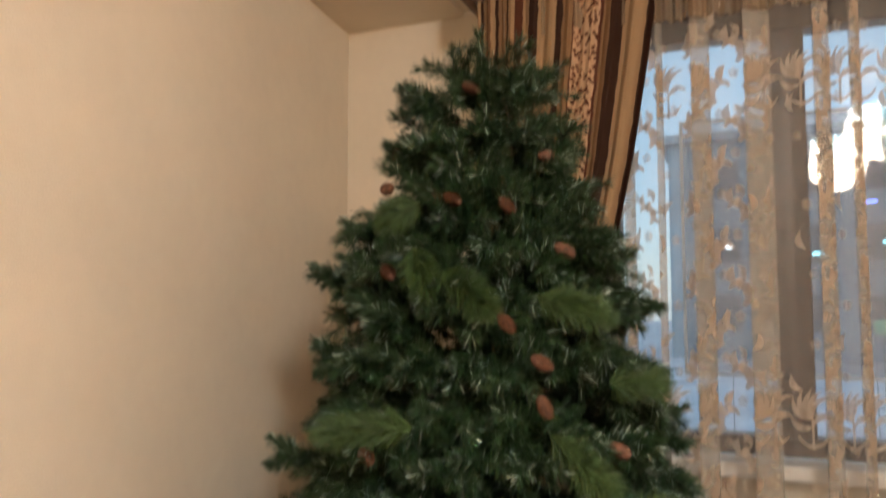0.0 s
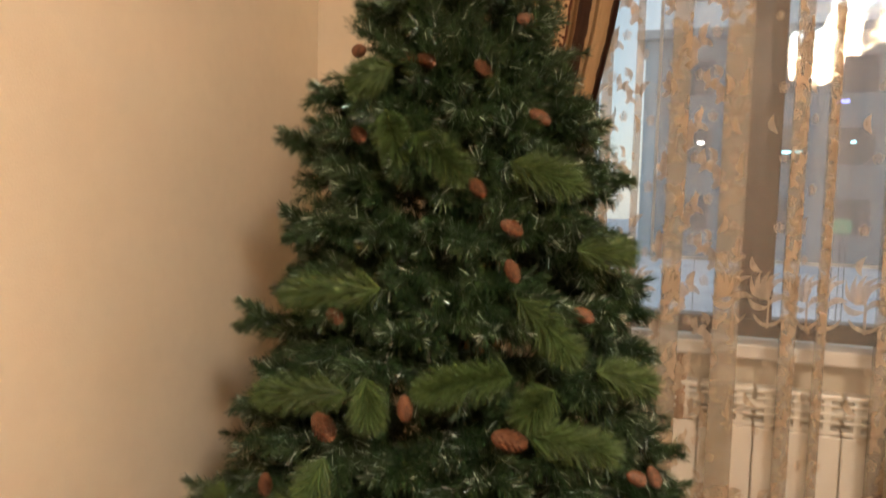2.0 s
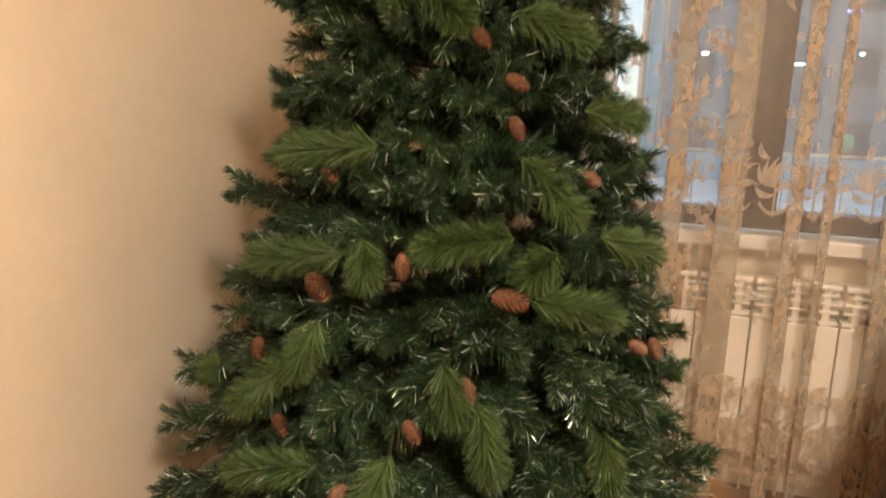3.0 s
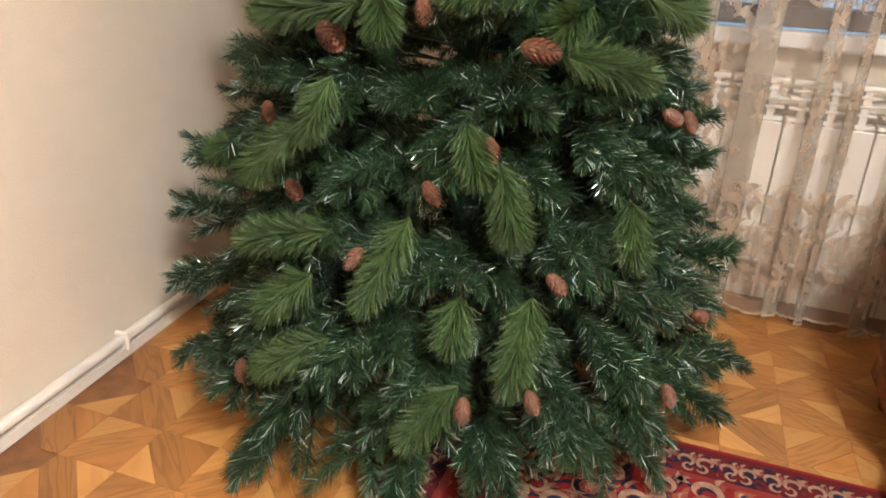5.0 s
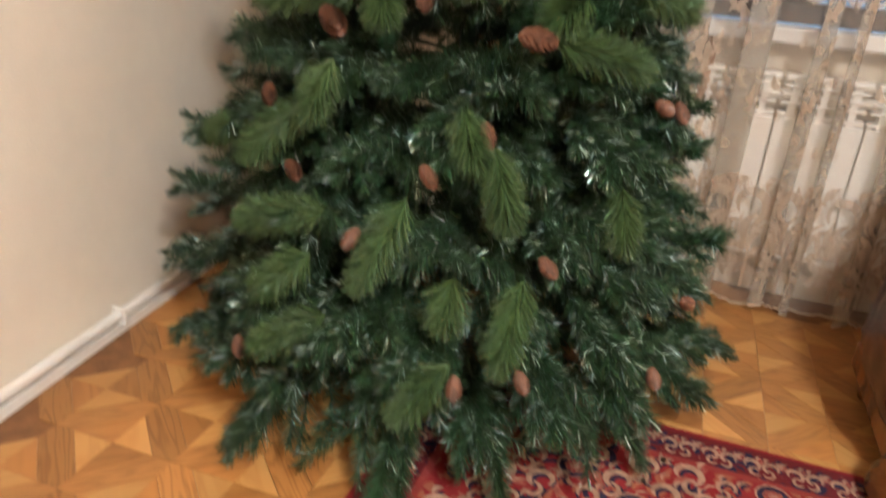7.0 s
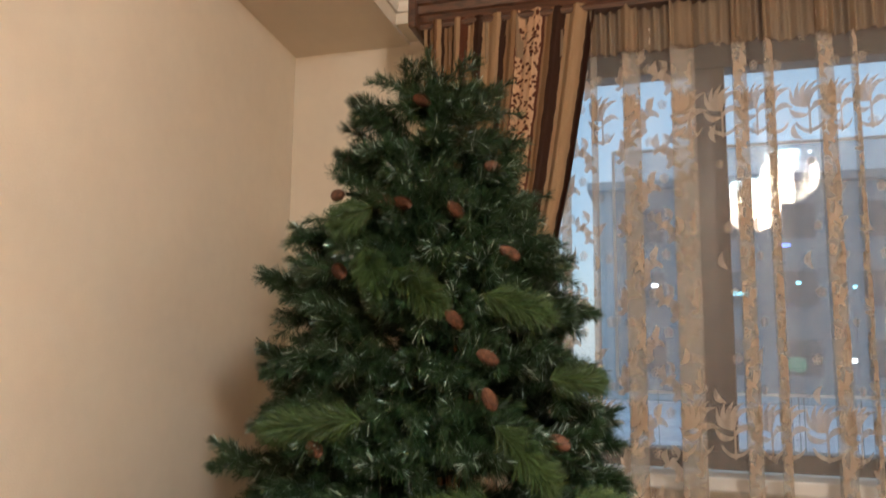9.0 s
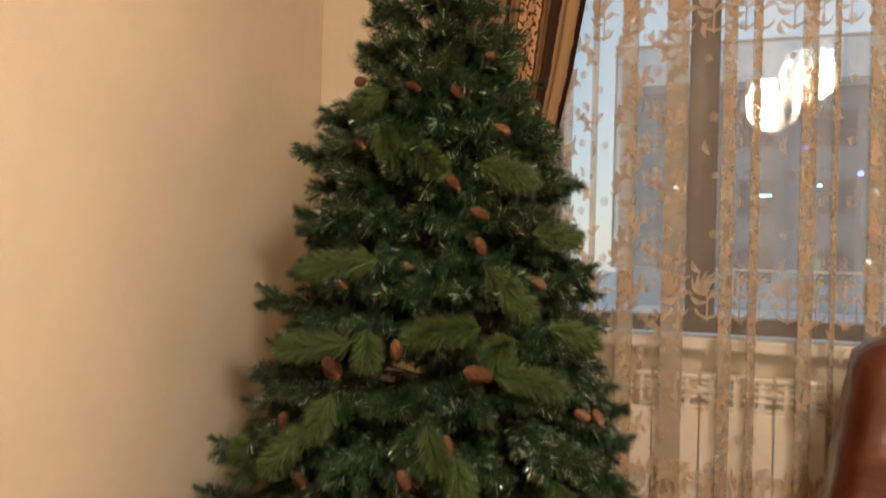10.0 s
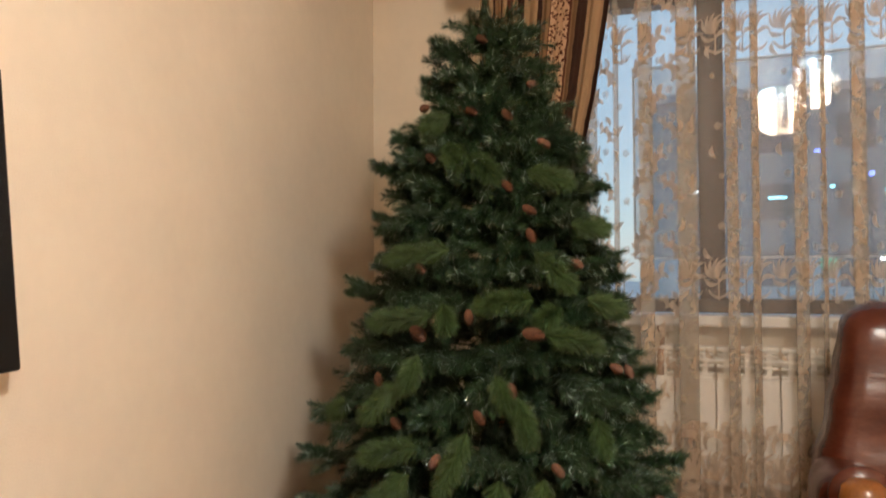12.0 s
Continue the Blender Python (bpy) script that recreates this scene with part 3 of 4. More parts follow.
part("skirting_north", box(west(NOOK_Y), NOOK_Y - 0.018, 0.0, -0.48, NOOK_Y, 0.055, 0.004), PIPE_PAINT, skirt)

# ---- cabinet and television by the wall ----
cab = thing("tv_cabinet", (-0.87, 0.2, 0), "low reddish-brown veneered cabinet against the wall", "cabinet")
part("body", box(-0.066, -1.2, 0.04, 0.165, 0.73, 0.46, 0.002), CABINET, cab)
part("top", box(-0.07, -1.21, 0.46, 0.18, 0.745, 0.483, 0.003), CABINET, cab)
part("door", box(0.168, 0.1, 0.05, 0.19, 0.745, 0.455, 0.002), CABINET, cab, "door front with a pale edge band")
part("edge_band", box(0.169, 0.1, 0.4555, 0.189, 0.745, 0.4585), EDGE_BAND, cab, "pale edge band")
part("plinth", box(-0.06, -1.19, 0.0, 0.15, 0.72, 0.04), BLACK, cab)
ASKEW = Matrix.Rotation(math.atan(0.1), 4, "Z")
cab.matrix_basis = Matrix.Translation((-0.69, 0.945, 0)) @ ASKEW @ Matrix.Translation((-0.18, -0.745, 0))
tv = thing("television", (-0.95, 0.2, 0), "thin black flat television mounted on the wall", "television")
ob = part("screen_housing", box(-0.02, -0.52, 0.0, 0.012, 0.56, 0.638, 0.006), BLACK, tv)
ob.matrix_basis = Matrix.Translation((0, 0, 0.85)) @ Matrix.Rotation(radians(-5), 4, "Y")
part("bracket", box(-0.064, -0.2, 1.0, -0.02, 0.2, 1.3), BLACK, tv)
tv.matrix_basis = Matrix.Translation((-0.86, 0.725, 0)) @ ASKEW @ Matrix.Translation((0, -0.56, 0))

# ---- armchair ----
chair = thing("armchair", (0, 0, 0), "brown leather armchair with carved golden wooden arm posts", "armchair")


def cushion(x0, y0, z0, x1, y1, z1, r, bend=None, cuts=10, seed=1, wrinkle=0.006):
    """A stuffed leather form with soft corners and wrinkles."""
    bm = box(x0, y0, z0, x1, y1, z1, r, segments=5)
    bmesh.ops.subdivide_edges(bm, edges=[e for e in bm.edges if e.calc_length() > 0.06], cuts=cuts, use_grid_fill=True)
    bm.normal_update()
    for v in bm.verts:
        p = v.co.copy()
        k = noise.noise(Vector((p.x * 3 + seed, p.y * 3, p.z * 9))) * wrinkle + noise.noise(Vector((p.x * 12, p.y * 12 + seed, p.z * 26))) * wrinkle * 0.4
        v.co += v.normal * k
        if bend:
            v.co = bend(v.co)
    return bm


def sweep_back(p):
    """The chair's back leans away and its shoulder slopes in."""
    f = max(0.0, min(1.0, (p.z - 0.15) / 0.75))
    return Vector((p.x + 0.14 * f * (1.7 - p.x) / 0.94, p.y + 0.16 * f, p.z - 0.03 * max(0, 0.95 - p.x) * f))


part("backrest", cushion(0.76, 2.1, 0.12, 1.7, 2.38, 0.92, 0.1, sweep_back, cuts=14, seed=2, wrinkle=0.022), LEATHER, chair, smooth=True)
part("seam", tube([(1.02, 2.25, 0.915), (1.045, 2.2, 0.86), (1.085, 2.185, 0.7), (1.13, 2.16, 0.5), (1.16, 2.13, 0.34)], 0.006, 8), LEATHER, chair, smooth=True)
part("arm_pad", cushion(0.77, 1.93, 0.1, 0.97, 2.3, 0.45, 0.08, cuts=8, seed=5, wrinkle=0.01), LEATHER, chair, smooth=True)
part("arm_scroll", lathe([(0.03, -0.012), (0.078, -0.01), (0.085, 0.0), (0.083, 0.012), (0.03, 0.02)], 28, axis=Matrix.Translation((0.878, 1.93, 0.41)) @ Matrix.Rotation(radians(90), 4, "X")), LEATHER, chair, smooth=True)
part("seat", cushion(0.95, 1.75, 0.12, 1.6, 2.2, 0.3, 0.06, cuts=8, seed=7, wrinkle=0.01), LEATHER, chair, smooth=True)
part("base_rail", box(0.8, 1.86, 0.05, 1.62, 2.4, 0.125, 0.01), CARVED, chair)
for lx, ly in ((0.85, 2.32), (1.56, 2.32), (1.56, 1.92)):
    part("foot", lathe([(0.02, 0.0), (0.03, 0.0), (0.034, 0.02), (0.024, 0.05), (0.024, 0.06)], 14), CARVED, chair, smooth=True).location = (lx, ly, 0)
post = lathe([(0.05, 0.0), (0.1, 0.0), (0.112, 0.012), (0.108, 0.024), (0.118, 0.036), (0.11, 0.05), (0.114, 0.062), (0.1, 0.076), (0.103, 0.088), (0.085, 0.1), (0.086, 0.11), (0.062, 0.122), (0.06, 0.13), (0.042, 0.145), (0.04, 0.3), (0.046, 0.33), (0.04, 0.345), (0.06, 0.37), (0.066, 0.41), (0.058, 0.45), (0.035, 0.468), (0.008, 0.472)], 56)
for v in post.verts:      # flutes down the shaft
    if 0.14 < v.co.z < 0.33:
        k = 1 + 0.1 * math.cos(14 * math.atan2(v.co.y, v.co.x))
        v.co.x, v.co.y = v.co.x * k, v.co.y * k
ob = part("arm_post", post, CARVED, chair, "golden carved wooden post with a ball top", smooth=True)
ob.location = (0.878, 1.88, 0)

# ---- rug ----
rug = thing("persian_rug", (0, 0, 0), "red patterned oriental rug with a dark border on parquet", "rug")
RUG_X0, RUG_X1, RUG_Y0, RUG_Y1 = -0.2, 1.9, -0.9, 1.955


def rug_pile():
    """Woven pattern: nested borders along the edges, and outlined curling figures in the field."""
    m = bpy.data.materials.new("rug_pile")
    m.use_nodes = True
    nt = m.node_tree
    N, L = nt.nodes, nt.links
    bsdf = N["Principled BSDF"]
    bsdf.inputs["Roughness"].default_value = 0.95
    bsdf.inputs["Specular IOR Level"].default_value = 0.1

    def op(kind, a, b=None, c=None):
        n = N.new("ShaderNodeMath")
        n.operation = kind
        for k, v in enumerate((a, b, c)):
            if v is None:
                continue
            if isinstance(v, (int, float)):
                n.inputs[k].default_value = v
            else:
                L.new(v, n.inputs[k])
        return n.outputs[0]

    def blend(f, a, b):
        n = N.new("ShaderNodeMix")
        n.data_type = "RGBA"
        L.new(f, n.inputs[0])
        for k, v in ((6, a), (7, b)):
            if isinstance(v, tuple):
                n.inputs[k].default_value = (*v, 1)
            else:
                L.new(v, n.inputs[k])
        return n.outputs[2]

    co = N.new("ShaderNodeTexCoord")
    sep = N.new("ShaderNodeSeparateXYZ")
    L.new(co.outputs["Object"], sep.inputs[0])
    edge = op("MINIMUM", op("MINIMUM", op("SUBTRACT", sep.outputs[0], RUG_X0), op("SUBTRACT", RUG_X1, sep.outputs[0])), op("MINIMUM", op("SUBTRACT", RUG_Y1, sep.outputs[1]), op("SUBTRACT", sep.outputs[1], RUG_Y0)))
    warp = N.new("ShaderNodeTexNoise")
    warp.inputs["Scale"].default_value, warp.inputs["Detail"].default_value = 14, 1
    L.new(co.outputs["Object"], warp.inputs["Vector"])
    bent = N.new("ShaderNodeVectorMath")
    bent.operation = "MULTIPLY_ADD"
    bent.inputs[1].default_value = (0.06, 0.06, 0.0)
    L.new(warp.outputs["Color"], bent.inputs[0])
    L.new(co.outputs["Object"], bent.inputs[2])

    def figures(scale, colours):
        v = N.new("ShaderNodeTexVoronoi")
        v.voronoi_dimensions = "2D"
        v.inputs["Scale"].default_value = scale
        L.new(bent.outputs[0], v.inputs["Vector"])
        r = N.new("ShaderNodeValToRGB")
        r.color_ramp.interpolation = "CONSTANT"
        while len(r.color_ramp.elements) > 1:
            r.color_ramp.elements.remove(r.color_ramp.elements[-1])
        for k, c in enumerate(colours):
            e = r.color_ramp.elements[0] if k == 0 else r.color_ramp.elements.new(k / len(colours))
            e.position, e.color = k / len(colours), (*c, 1)
        s2 = N.new("ShaderNodeSeparateColor")
        L.new(v.outputs["Color"], s2.inputs[0])
        L.new(s2.outputs[0], r.inputs[0])
        d = N.new("ShaderNodeTexVoronoi")
        d.voronoi_dimensions, d.feature = "2D", "DISTANCE_TO_EDGE"
        d.inputs["Scale"].default_value = scale
        L.new(bent.outputs[0], d.inputs["Vector"])
        line = op("LESS_THAN", d.outputs["Distance"], 0.05)
        ring = op("COMPARE", v.outputs["Distance"], 0.22, 0.05)
        return blend(op("MULTIPLY", ring, line), r.outputs[0], (0.3, 0.15, 0.1))

    red, wine, navy, cream, rust = (0.19, 0.016, 0.018), (0.1, 0.012, 0.014), (0.02, 0.015, 0.035), (0.42, 0.27, 0.19), (0.24, 0.075, 0.04)
    field = figures(60, [red, red, (0.2, 0.02, 0.02), red, rust, red])
    border = figures(70, [wine, navy, wine, wine])
    col = blend(op("LESS_THAN", edge, 0.125), field, (0.2, 0.03, 0.025))
    col = blend(op("LESS_THAN", edge, 0.108), col, border)
    col = blend(op("LESS_THAN", edge, 0.026), col, wine)
    col = blend(op("LESS_THAN", edge, 0.012), col, red)
    L.new(col, bsdf.inputs["Base Color"])
    tuft = N.new("ShaderNodeTexNoise")
    tuft.inputs["Scale"].default_value = 420
    L.new(co.outputs["Object"], tuft.inputs["Vector"])
    bump = N.new("ShaderNodeBump")
    bump.inputs["Strength"].default_value, bump.inputs["Distance"].default_value = 0.6, 0.003
    L.new(tuft.outputs[0], bump.inputs["Height"])
    L.new(bump.outputs[0], bsdf.inputs["Normal"])
    return m


part("carpet", box(RUG_X0, RUG_Y0, 0.0, RUG_X1, RUG_Y1, 0.009, 0.003), rug_pile(), rug)

def on_rug(h):
    return lambda u, v: (u, v, h)


CREAM_WOOL, NAVY_WOOL, ROSE_WOOL = (material(n, c, 0.95, vary=0.35, scale=60, bump=0.5, bump_scale=420, spec=0.1) for n, c in (("cream_wool", (0.3, 0.18, 0.12)), ("navy_wool", (0.022, 0.016, 0.035)), ("rose_wool", (0.27, 0.08, 0.055))))
figs = [(Lace(on_rug(0.0094)), NAVY_WOOL), (Lace(on_rug(0.0098)), ROSE_WOOL), (Lace(on_rug(0.0102)), CREAM_WOOL)]
grng = random.Random(6)
for k in range(46):      # the border bands
    for u, v, f in ((RUG_X0 + 0.065, RUG_Y1 - 0.05 - 0.0605 * k, 1), (RUG_X1 - 0.065, RUG_Y1 - 0.05 - 0.0605 * k, 1), (RUG_X0 + 0.05 + 0.0435 * k, RUG_Y1 - 0.065, -1), (RUG_X0 + 0.05 + 0.0435 * k, RUG_Y0 + 0.065, -1)):
        figs[2][0].scroll(u, v, 0.34, f if k % 2 else -f)
        figs[1][0].flower(u + 0.018, v + 0.015, 0.013)
        figs[0][0].arc(u + 0.018, v + 0.015, 0.018, 0, 360, 0.004)
for i in range(20):      # the field
    for j in range(34):
        u, v = RUG_X0 + 0.17 + 0.088 * i + 0.044 * (j % 2), RUG_Y1 - 0.165 - 0.075 * j
        u, v = u + grng.uniform(-0.012, 0.012), v + grng.uniform(-0.01, 0.01)
        f = 1 if (i + j) % 2 else -1
        if (2 * i + 3 * j) % 7 == 0:
            figs[0][0].arc(u, v, 0.026, 0, 360, 0.018)
            figs[2][0].arc(u, v, 0.036, 0, 360, 0.004)
            figs[1][0].flower(u, v, 0.022, 8)
            figs[2][0].flower(u, v, 0.011)
        else:
            figs[2][0].scroll(u, v, grng.uniform(0.36, 0.6), f)
            figs[0][0].scroll(u + 0.007, v - 0.006, grng.uniform(0.4, 0.6), f)
            figs[1][0].leaf(u - 0.025, v - 0.03, grng.uniform(0, 360), 0.05, 0.018)
            figs[0][0].leaf(u + 0.02, v - 0.02, grng.uniform(0, 360), 0.05, 0.012)
            figs[1 if grng.random() < 0.5 else 0][0].flower(u + 0.03, v + 0.03, grng.uniform(0.01, 0.018))
        figs[2][0].leaf(u + 0.035, v - 0.035, grng.uniform(0, 360), 0.035, 0.006)
for fig, wool in figs:
    me = bpy.data.meshes.new("woven_figure")
    me.from_pydata([tuple(map(float, p)) for p in fig.v], [], fig.f)
    me.materials.append(wool)
    ob = new("woven_figure", me)
    ob.parent = rug
    tagged(ob, "woven scrolls and rosettes", kind="stuff")

# ---- on the chair's seat ----
basket = thing("flower_basket", (1.06, 1.98, 0.3), "dark red basket with dry cream flowers on the leather seat", "basket")
part("bowl", lathe([(0.03, 0.0), (0.055, 0.004), (0.08, 0.05), (0.095, 0.075), (0.09, 0.078), (0.07, 0.05)], 20), material("red_wicker", (0.13, 0.02, 0.015), 0.5, vary=0.4, scale=40, bump=0.6, bump_scale=90), basket, smooth=True)
CREAM = material("dry_petals", (0.55, 0.42, 0.3), 0.8, vary=0.3, scale=40, per_island=0.3)
brng = random.Random(8)
for k in range(26):
    bm = bmesh.new()
    for p in range(5):
        a = 2 * math.pi * p / 5
        d = Vector((math.cos(a), math.sin(a), 0.5))
        s = Vector((-math.sin(a), math.cos(a), 0))
        bm.faces.new([bm.verts.new(q) for q in (Vector((0, 0, 0)), d * 0.01 + s * 0.006, d * 0.017, d * 0.01 - s * 0.006)])
    f = part("dry_flower", bm, CREAM, basket)
    a, r = brng.uniform(0, 6.28), 0.075 * brng.random() ** 0.5
    f.matrix_basis = pose(r * math.cos(a), r * math.sin(a), 0.076 + 0.02 * brng.random(), brng.uniform(-40, 40), brng.uniform(-40, 40), 0)
pillow = thing("black_cushion", (1.28, 1.95, 0.3), "plain black cloth cushion on the leather seat", "cushion")
part("cover", cushion(-0.12, -0.14, 0.0, 0.2, 0.12, 0.13, 0.055, cuts=6, seed=3), material("black_cloth", (0.012, 0.012, 0.014), 0.9, vary=0.3, scale=30, bump=0.4, bump_scale=300), pillow, smooth=True)

# ---- christmas tree ----
AX, AY = -0.215, 2.01
PROFILE_Z = [0.0, 0.15, 0.45, 0.75, 1.08, 1.385, 1.5, 1.58, 1.7, 1.85, 1.95]
PROFILE_R = [0.66, 0.65, 0.59, 0.52, 0.437, 0.36, 0.30, 0.235, 0.215, 0.15, 0.02]
nrng = np.random.default_rng(11)


def reach(z):
    return float(np.interp(z, PROFILE_Z, PROFILE_R))


def unit(v):
    return v / (np.linalg.norm(v, axis=-1, keepdims=True) + 1e-9)


class Needles:
    """Collects flat PVC needles, as narrow tapering blades."""
    def __init__(self):
        self.blades, self.kinds = [], []

    def brush(self, path, count, length, spread, width, kind, flat=1.0, up=(0, 0, 1), shine=0.0, start=0.0):
        path = np.array(path, float)
        s = start + (1 - start) * nrng.random(count) ** 0.85
        f = s * (len(path) - 1)
        i = np.minimum(f.astype(int), len(path) - 2)
        base = path[i] + (path[i + 1] - path[i]) * (f - i)[:, None]
        tan = unit(path[i + 1] - path[i])
        side = unit(np.cross(tan, np.array(up, float) + 1e-3))
        lift = np.cross(side, tan)
        phi = nrng.random(count) * 2 * np.pi
        radial = unit(np.cos(phi)[:, None] * side + flat * np.sin(phi)[:, None] * lift)
        ang = np.radians(spread * (1 - 0.6 * np.clip((s - 0.75) / 0.25, 0, 1)) + nrng.normal(0, 9, count))
        d = np.cos(ang)[:, None] * tan + np.sin(ang)[:, None] * radial
        d = unit(d + nrng.normal(0, 0.06, (count, 3)) + np.array((0, 0, -0.05)))
        ln = length * (0.75 + 0.4 * nrng.random(count)) * (1 - 0.25 * np.clip((s - 0.8) / 0.2, 0, 1))
        w = unit(np.cross(d, nrng.normal(0, 1, (count, 3)))) * (width * 0.5)
        tip = base + d * ln[:, None]
        self.blades.append(np.stack([base - w, base + w, tip + w * 0.45, tip - w * 0.45], 1))
        k = np.full(count, kind)
        k[nrng.random(count) < shine] = 2
        self.kinds.append(k)

    def mesh(self, name, mats):
        q = np.concatenate(self.blades).astype(np.float32)
        n = len(q)
        me = bpy.data.meshes.new(name)
        me.vertices.add(4 * n)
        me.vertices.foreach_set("co", q.ravel())
        me.loops.add(4 * n)
        me.loops.foreach_set("vertex_index", np.arange(4 * n, dtype=np.int32))
        me.polygons.add(n)
        me.polygons.foreach_set("loop_start", np.arange(0, 4 * n, 4, dtype=np.int32))
        for m in mats:
            me.materials.append(m)
        me.polygons.foreach_set("material_index", np.concatenate(self.kinds).astype(np.int32))
        me.update(calc_edges=True)
        return me


tree = thing("christmas_tree", (AX, AY, 0), "full dark-green artificial Christmas tree with pine cones, undecorated", "christmas tree")
part("trunk", lathe([(0.018, 0.02), (0.018, 0.9), (0.015, 0.9), (0.015, 1.5), (0.011, 1.5), (0.009, 1.9)], 12), POLE, tree, "green metal pole", smooth=True)
for k in range(4):
    a = math.radians(45 + 90 * k)
    leg = tube([(0.02 * math.cos(a), 0.02 * math.sin(a), 0.11), (0.2 * math.cos(a), 0.2 * math.sin(a), 0.05), (0.3 * math.cos(a), 0.3 * math.sin(a), 0.02)], 0.009, 8)
    part("stand_leg", leg, POLE, tree, smooth=True)


def curve(p, d, length, droop, n=7):
    pts, p, d = [np.array(p, float)], np.array(p, float), np.array(d, float)
    for _ in range(n - 1):
        d = unit(d + np.array((0, 0, -droop / (n - 1))))
        p = p + d * length / (n - 1)
        pts.append(p)
    return pts


def out(a, rise=0.0):
    """The way outward at an azimuth: 0 towards the room, positive to the window's open side."""
    return unit(np.array((math.sin(a), -math.cos(a), rise)))


def branch(a, z, r, level):
    """One hinged branch: a wire with side sprigs that carry dark needles and bend down at their ends."""
    nd = Needles()
    f = z / 1.97
    rise = 0.25 + 2.0 * max(0, f - 0.6)
    main = curve((0.02 * math.sin(a), -0.02 * math.cos(a), z - 0.5 * r * rise + 0.02), out(a, rise), r * 0.95, 0.25 + 0.35 * (1 - f), 9)
    nd.brush(main, int(360 * r / 0.6) + 80, 0.034, 55, 0.0018, 0, shine=0.02, start=0.3)
    n = max(3, int(round(r / 0.07)))
    wires = bmesh.new()
    tube(main, [0.003] * 5 + [0.002] * 4, 5, wires)
    for j in range(n):
        s = 0.34 + 0.66 * (j + 0.6) / n
        k = min(s, 0.99) * 8
        i = min(int(k), 7)
        p = main[i] + (main[i + 1] - main[i]) * (k - i)
        for sgn in (-1, 1):
            turn = sgn * math.radians(nrng.uniform(20, 75)) * (1.15 - 0.45 * s)
            ln = nrng.uniform(0.12, 0.17) * (0.75 + 0.35 * min(1, r / 0.5)) * (1.1 - 0.4 * s)
            d = out(a + turn, nrng.uniform(-0.5, 0.5) + 1.0 * max(0, f - 0.55))
            path = curve(p, d, ln, nrng.uniform(0.1, 0.95) * (1.1 - f), 6)
            nd.brush(path, int(ln * 1500), nrng.uniform(0.028, 0.038), 50, 0.0018, 0, shine=0.03)
            tube(path, 0.0014, 4, wires)
    me = nd.mesh("branch", (NEEDLE_DARK, NEEDLE_LIGHT, NEEDLE_SHINE))
    ob = new("branch", me)
    ob.parent = tree
    part("wire", wires, TWIG, ob)
    return ob


z, level = 0.2, 0
while z < 1.86:
    r = reach(z) * (0.85 if z < 0.9 else 0.78)
    n = max(5, int(round(2 * math.pi * r / (0.235 if z < 0.9 else 0.19 if z < 1.3 else 0.15))))
    for k in range(n):
        a = 2 * math.pi * (k + 0.5 * (level % 2) + 0.25 * nrng.random()) / n
        branch(a, z + nrng.uniform(-0.03, 0.03), r * nrng.uniform(0.86, 1.06), level)
    z += 0.125 if z < 0.9 else 0.09 if z < 1.3 else 0.07
    level += 1


def spray(az, z, r, tilt, size=1.0):
    """The outer end of a branch: an arrow of plump bottle-brush sprigs that ends at reach r and height z."""
    a = math.radians(az)
    tip = np.array((r * math.sin(a), -r * math.cos(a), z))
    ln = 0.26 * size
    d = out(a, tilt)
    bend = np.array((0, 0, 0.025 * size))
    main = [tip - d * ln * (1 - f) - bend * 4 * f * (1 - f) * (0.6 if tilt > 0 else -0.6) for f in np.linspace(0, 1, 8)]
    nd, wires = Needles(), bmesh.new()
    nd.brush(main, int(620 * size), 0.034, 46, 0.0021, 0, shine=0.05)
    tube(main, 0.0025, 5, wires)
    for j in range(4):
        p = main[2 + j]
        for sgn in (-1, 1):
            turn = sgn * math.radians(nrng.uniform(26, 48))
            sl = nrng.uniform(0.09, 0.125) * size * (1.08 - 0.12 * j)
            path = curve(p, out(a + turn, tilt + nrng.uniform(-0.35, 0.2)), sl, nrng.uniform(0.0, 0.4) if tilt < 0.5 else 0.0, 6)
            nd.brush(path, int(sl * 2100), 0.032, 44, 0.0021, 0, shine=nrng.choice((0.02, 0.05, 0.12)))
            tube(path, 0.0015, 4, wires)
    ob = new("branch_end", nd.mesh("branch_end", (NEEDLE_DARK, NEEDLE_LIGHT, NEEDLE_SHINE)))
    ob.parent = tree
    part("wire", wires, TWIG, ob)


# branch ends that stand out past the rest: azimuth, height, reach, slope
LONG_ENDS = [(-70, 1.835, 0.197, 0.6), (-66, 1.70, 0.225, 0.3), (-70, 1.52, 0.33, 0.25), (-70, 1.415, 0.40, 0.2), (-72, 1.24, 0.40, 0.35), (-68, 1.02, 0.49, 0.3), (-74, 0.77, 0.50, 0.1), (-70, 0.59, 0.615, 0.15), (-72, 0.44, 0.66, 0.15), (-72, 0.235, 0.70, -0.1), (-66, 0.06, 0.67, -0.3)]
LONG_ENDS += [(104, 1.89, 0.105, 0.9), (104, 1.70, 0.19, 0.4), (104, 1.605, 0.24, 0.3), (104, 1.45, 0.325, 0.2), (104, 1.325, 0.39, -0.1), (102, 1.10, 0.435, 0.2), (106, 1.02, 0.45, 0.0), (104, 0.94, 0.446, 0.0), (100, 0.77, 0.487, 0.1), (106, 0.71, 0.53, 0.1), (104, 0.63, 0.55, 0.1), (102, 0.43, 0.635, 0.1), (104, 0.12, 0.71, -0.15), (85, 0.1, 0.66, -0.3)]
for az, z, r, tilt in LONG_ENDS:
    spray(az, z, r, tilt, float(np.interp(z, [0.3, 1.4, 1.9], [1.0, 0.75, 0.5])))
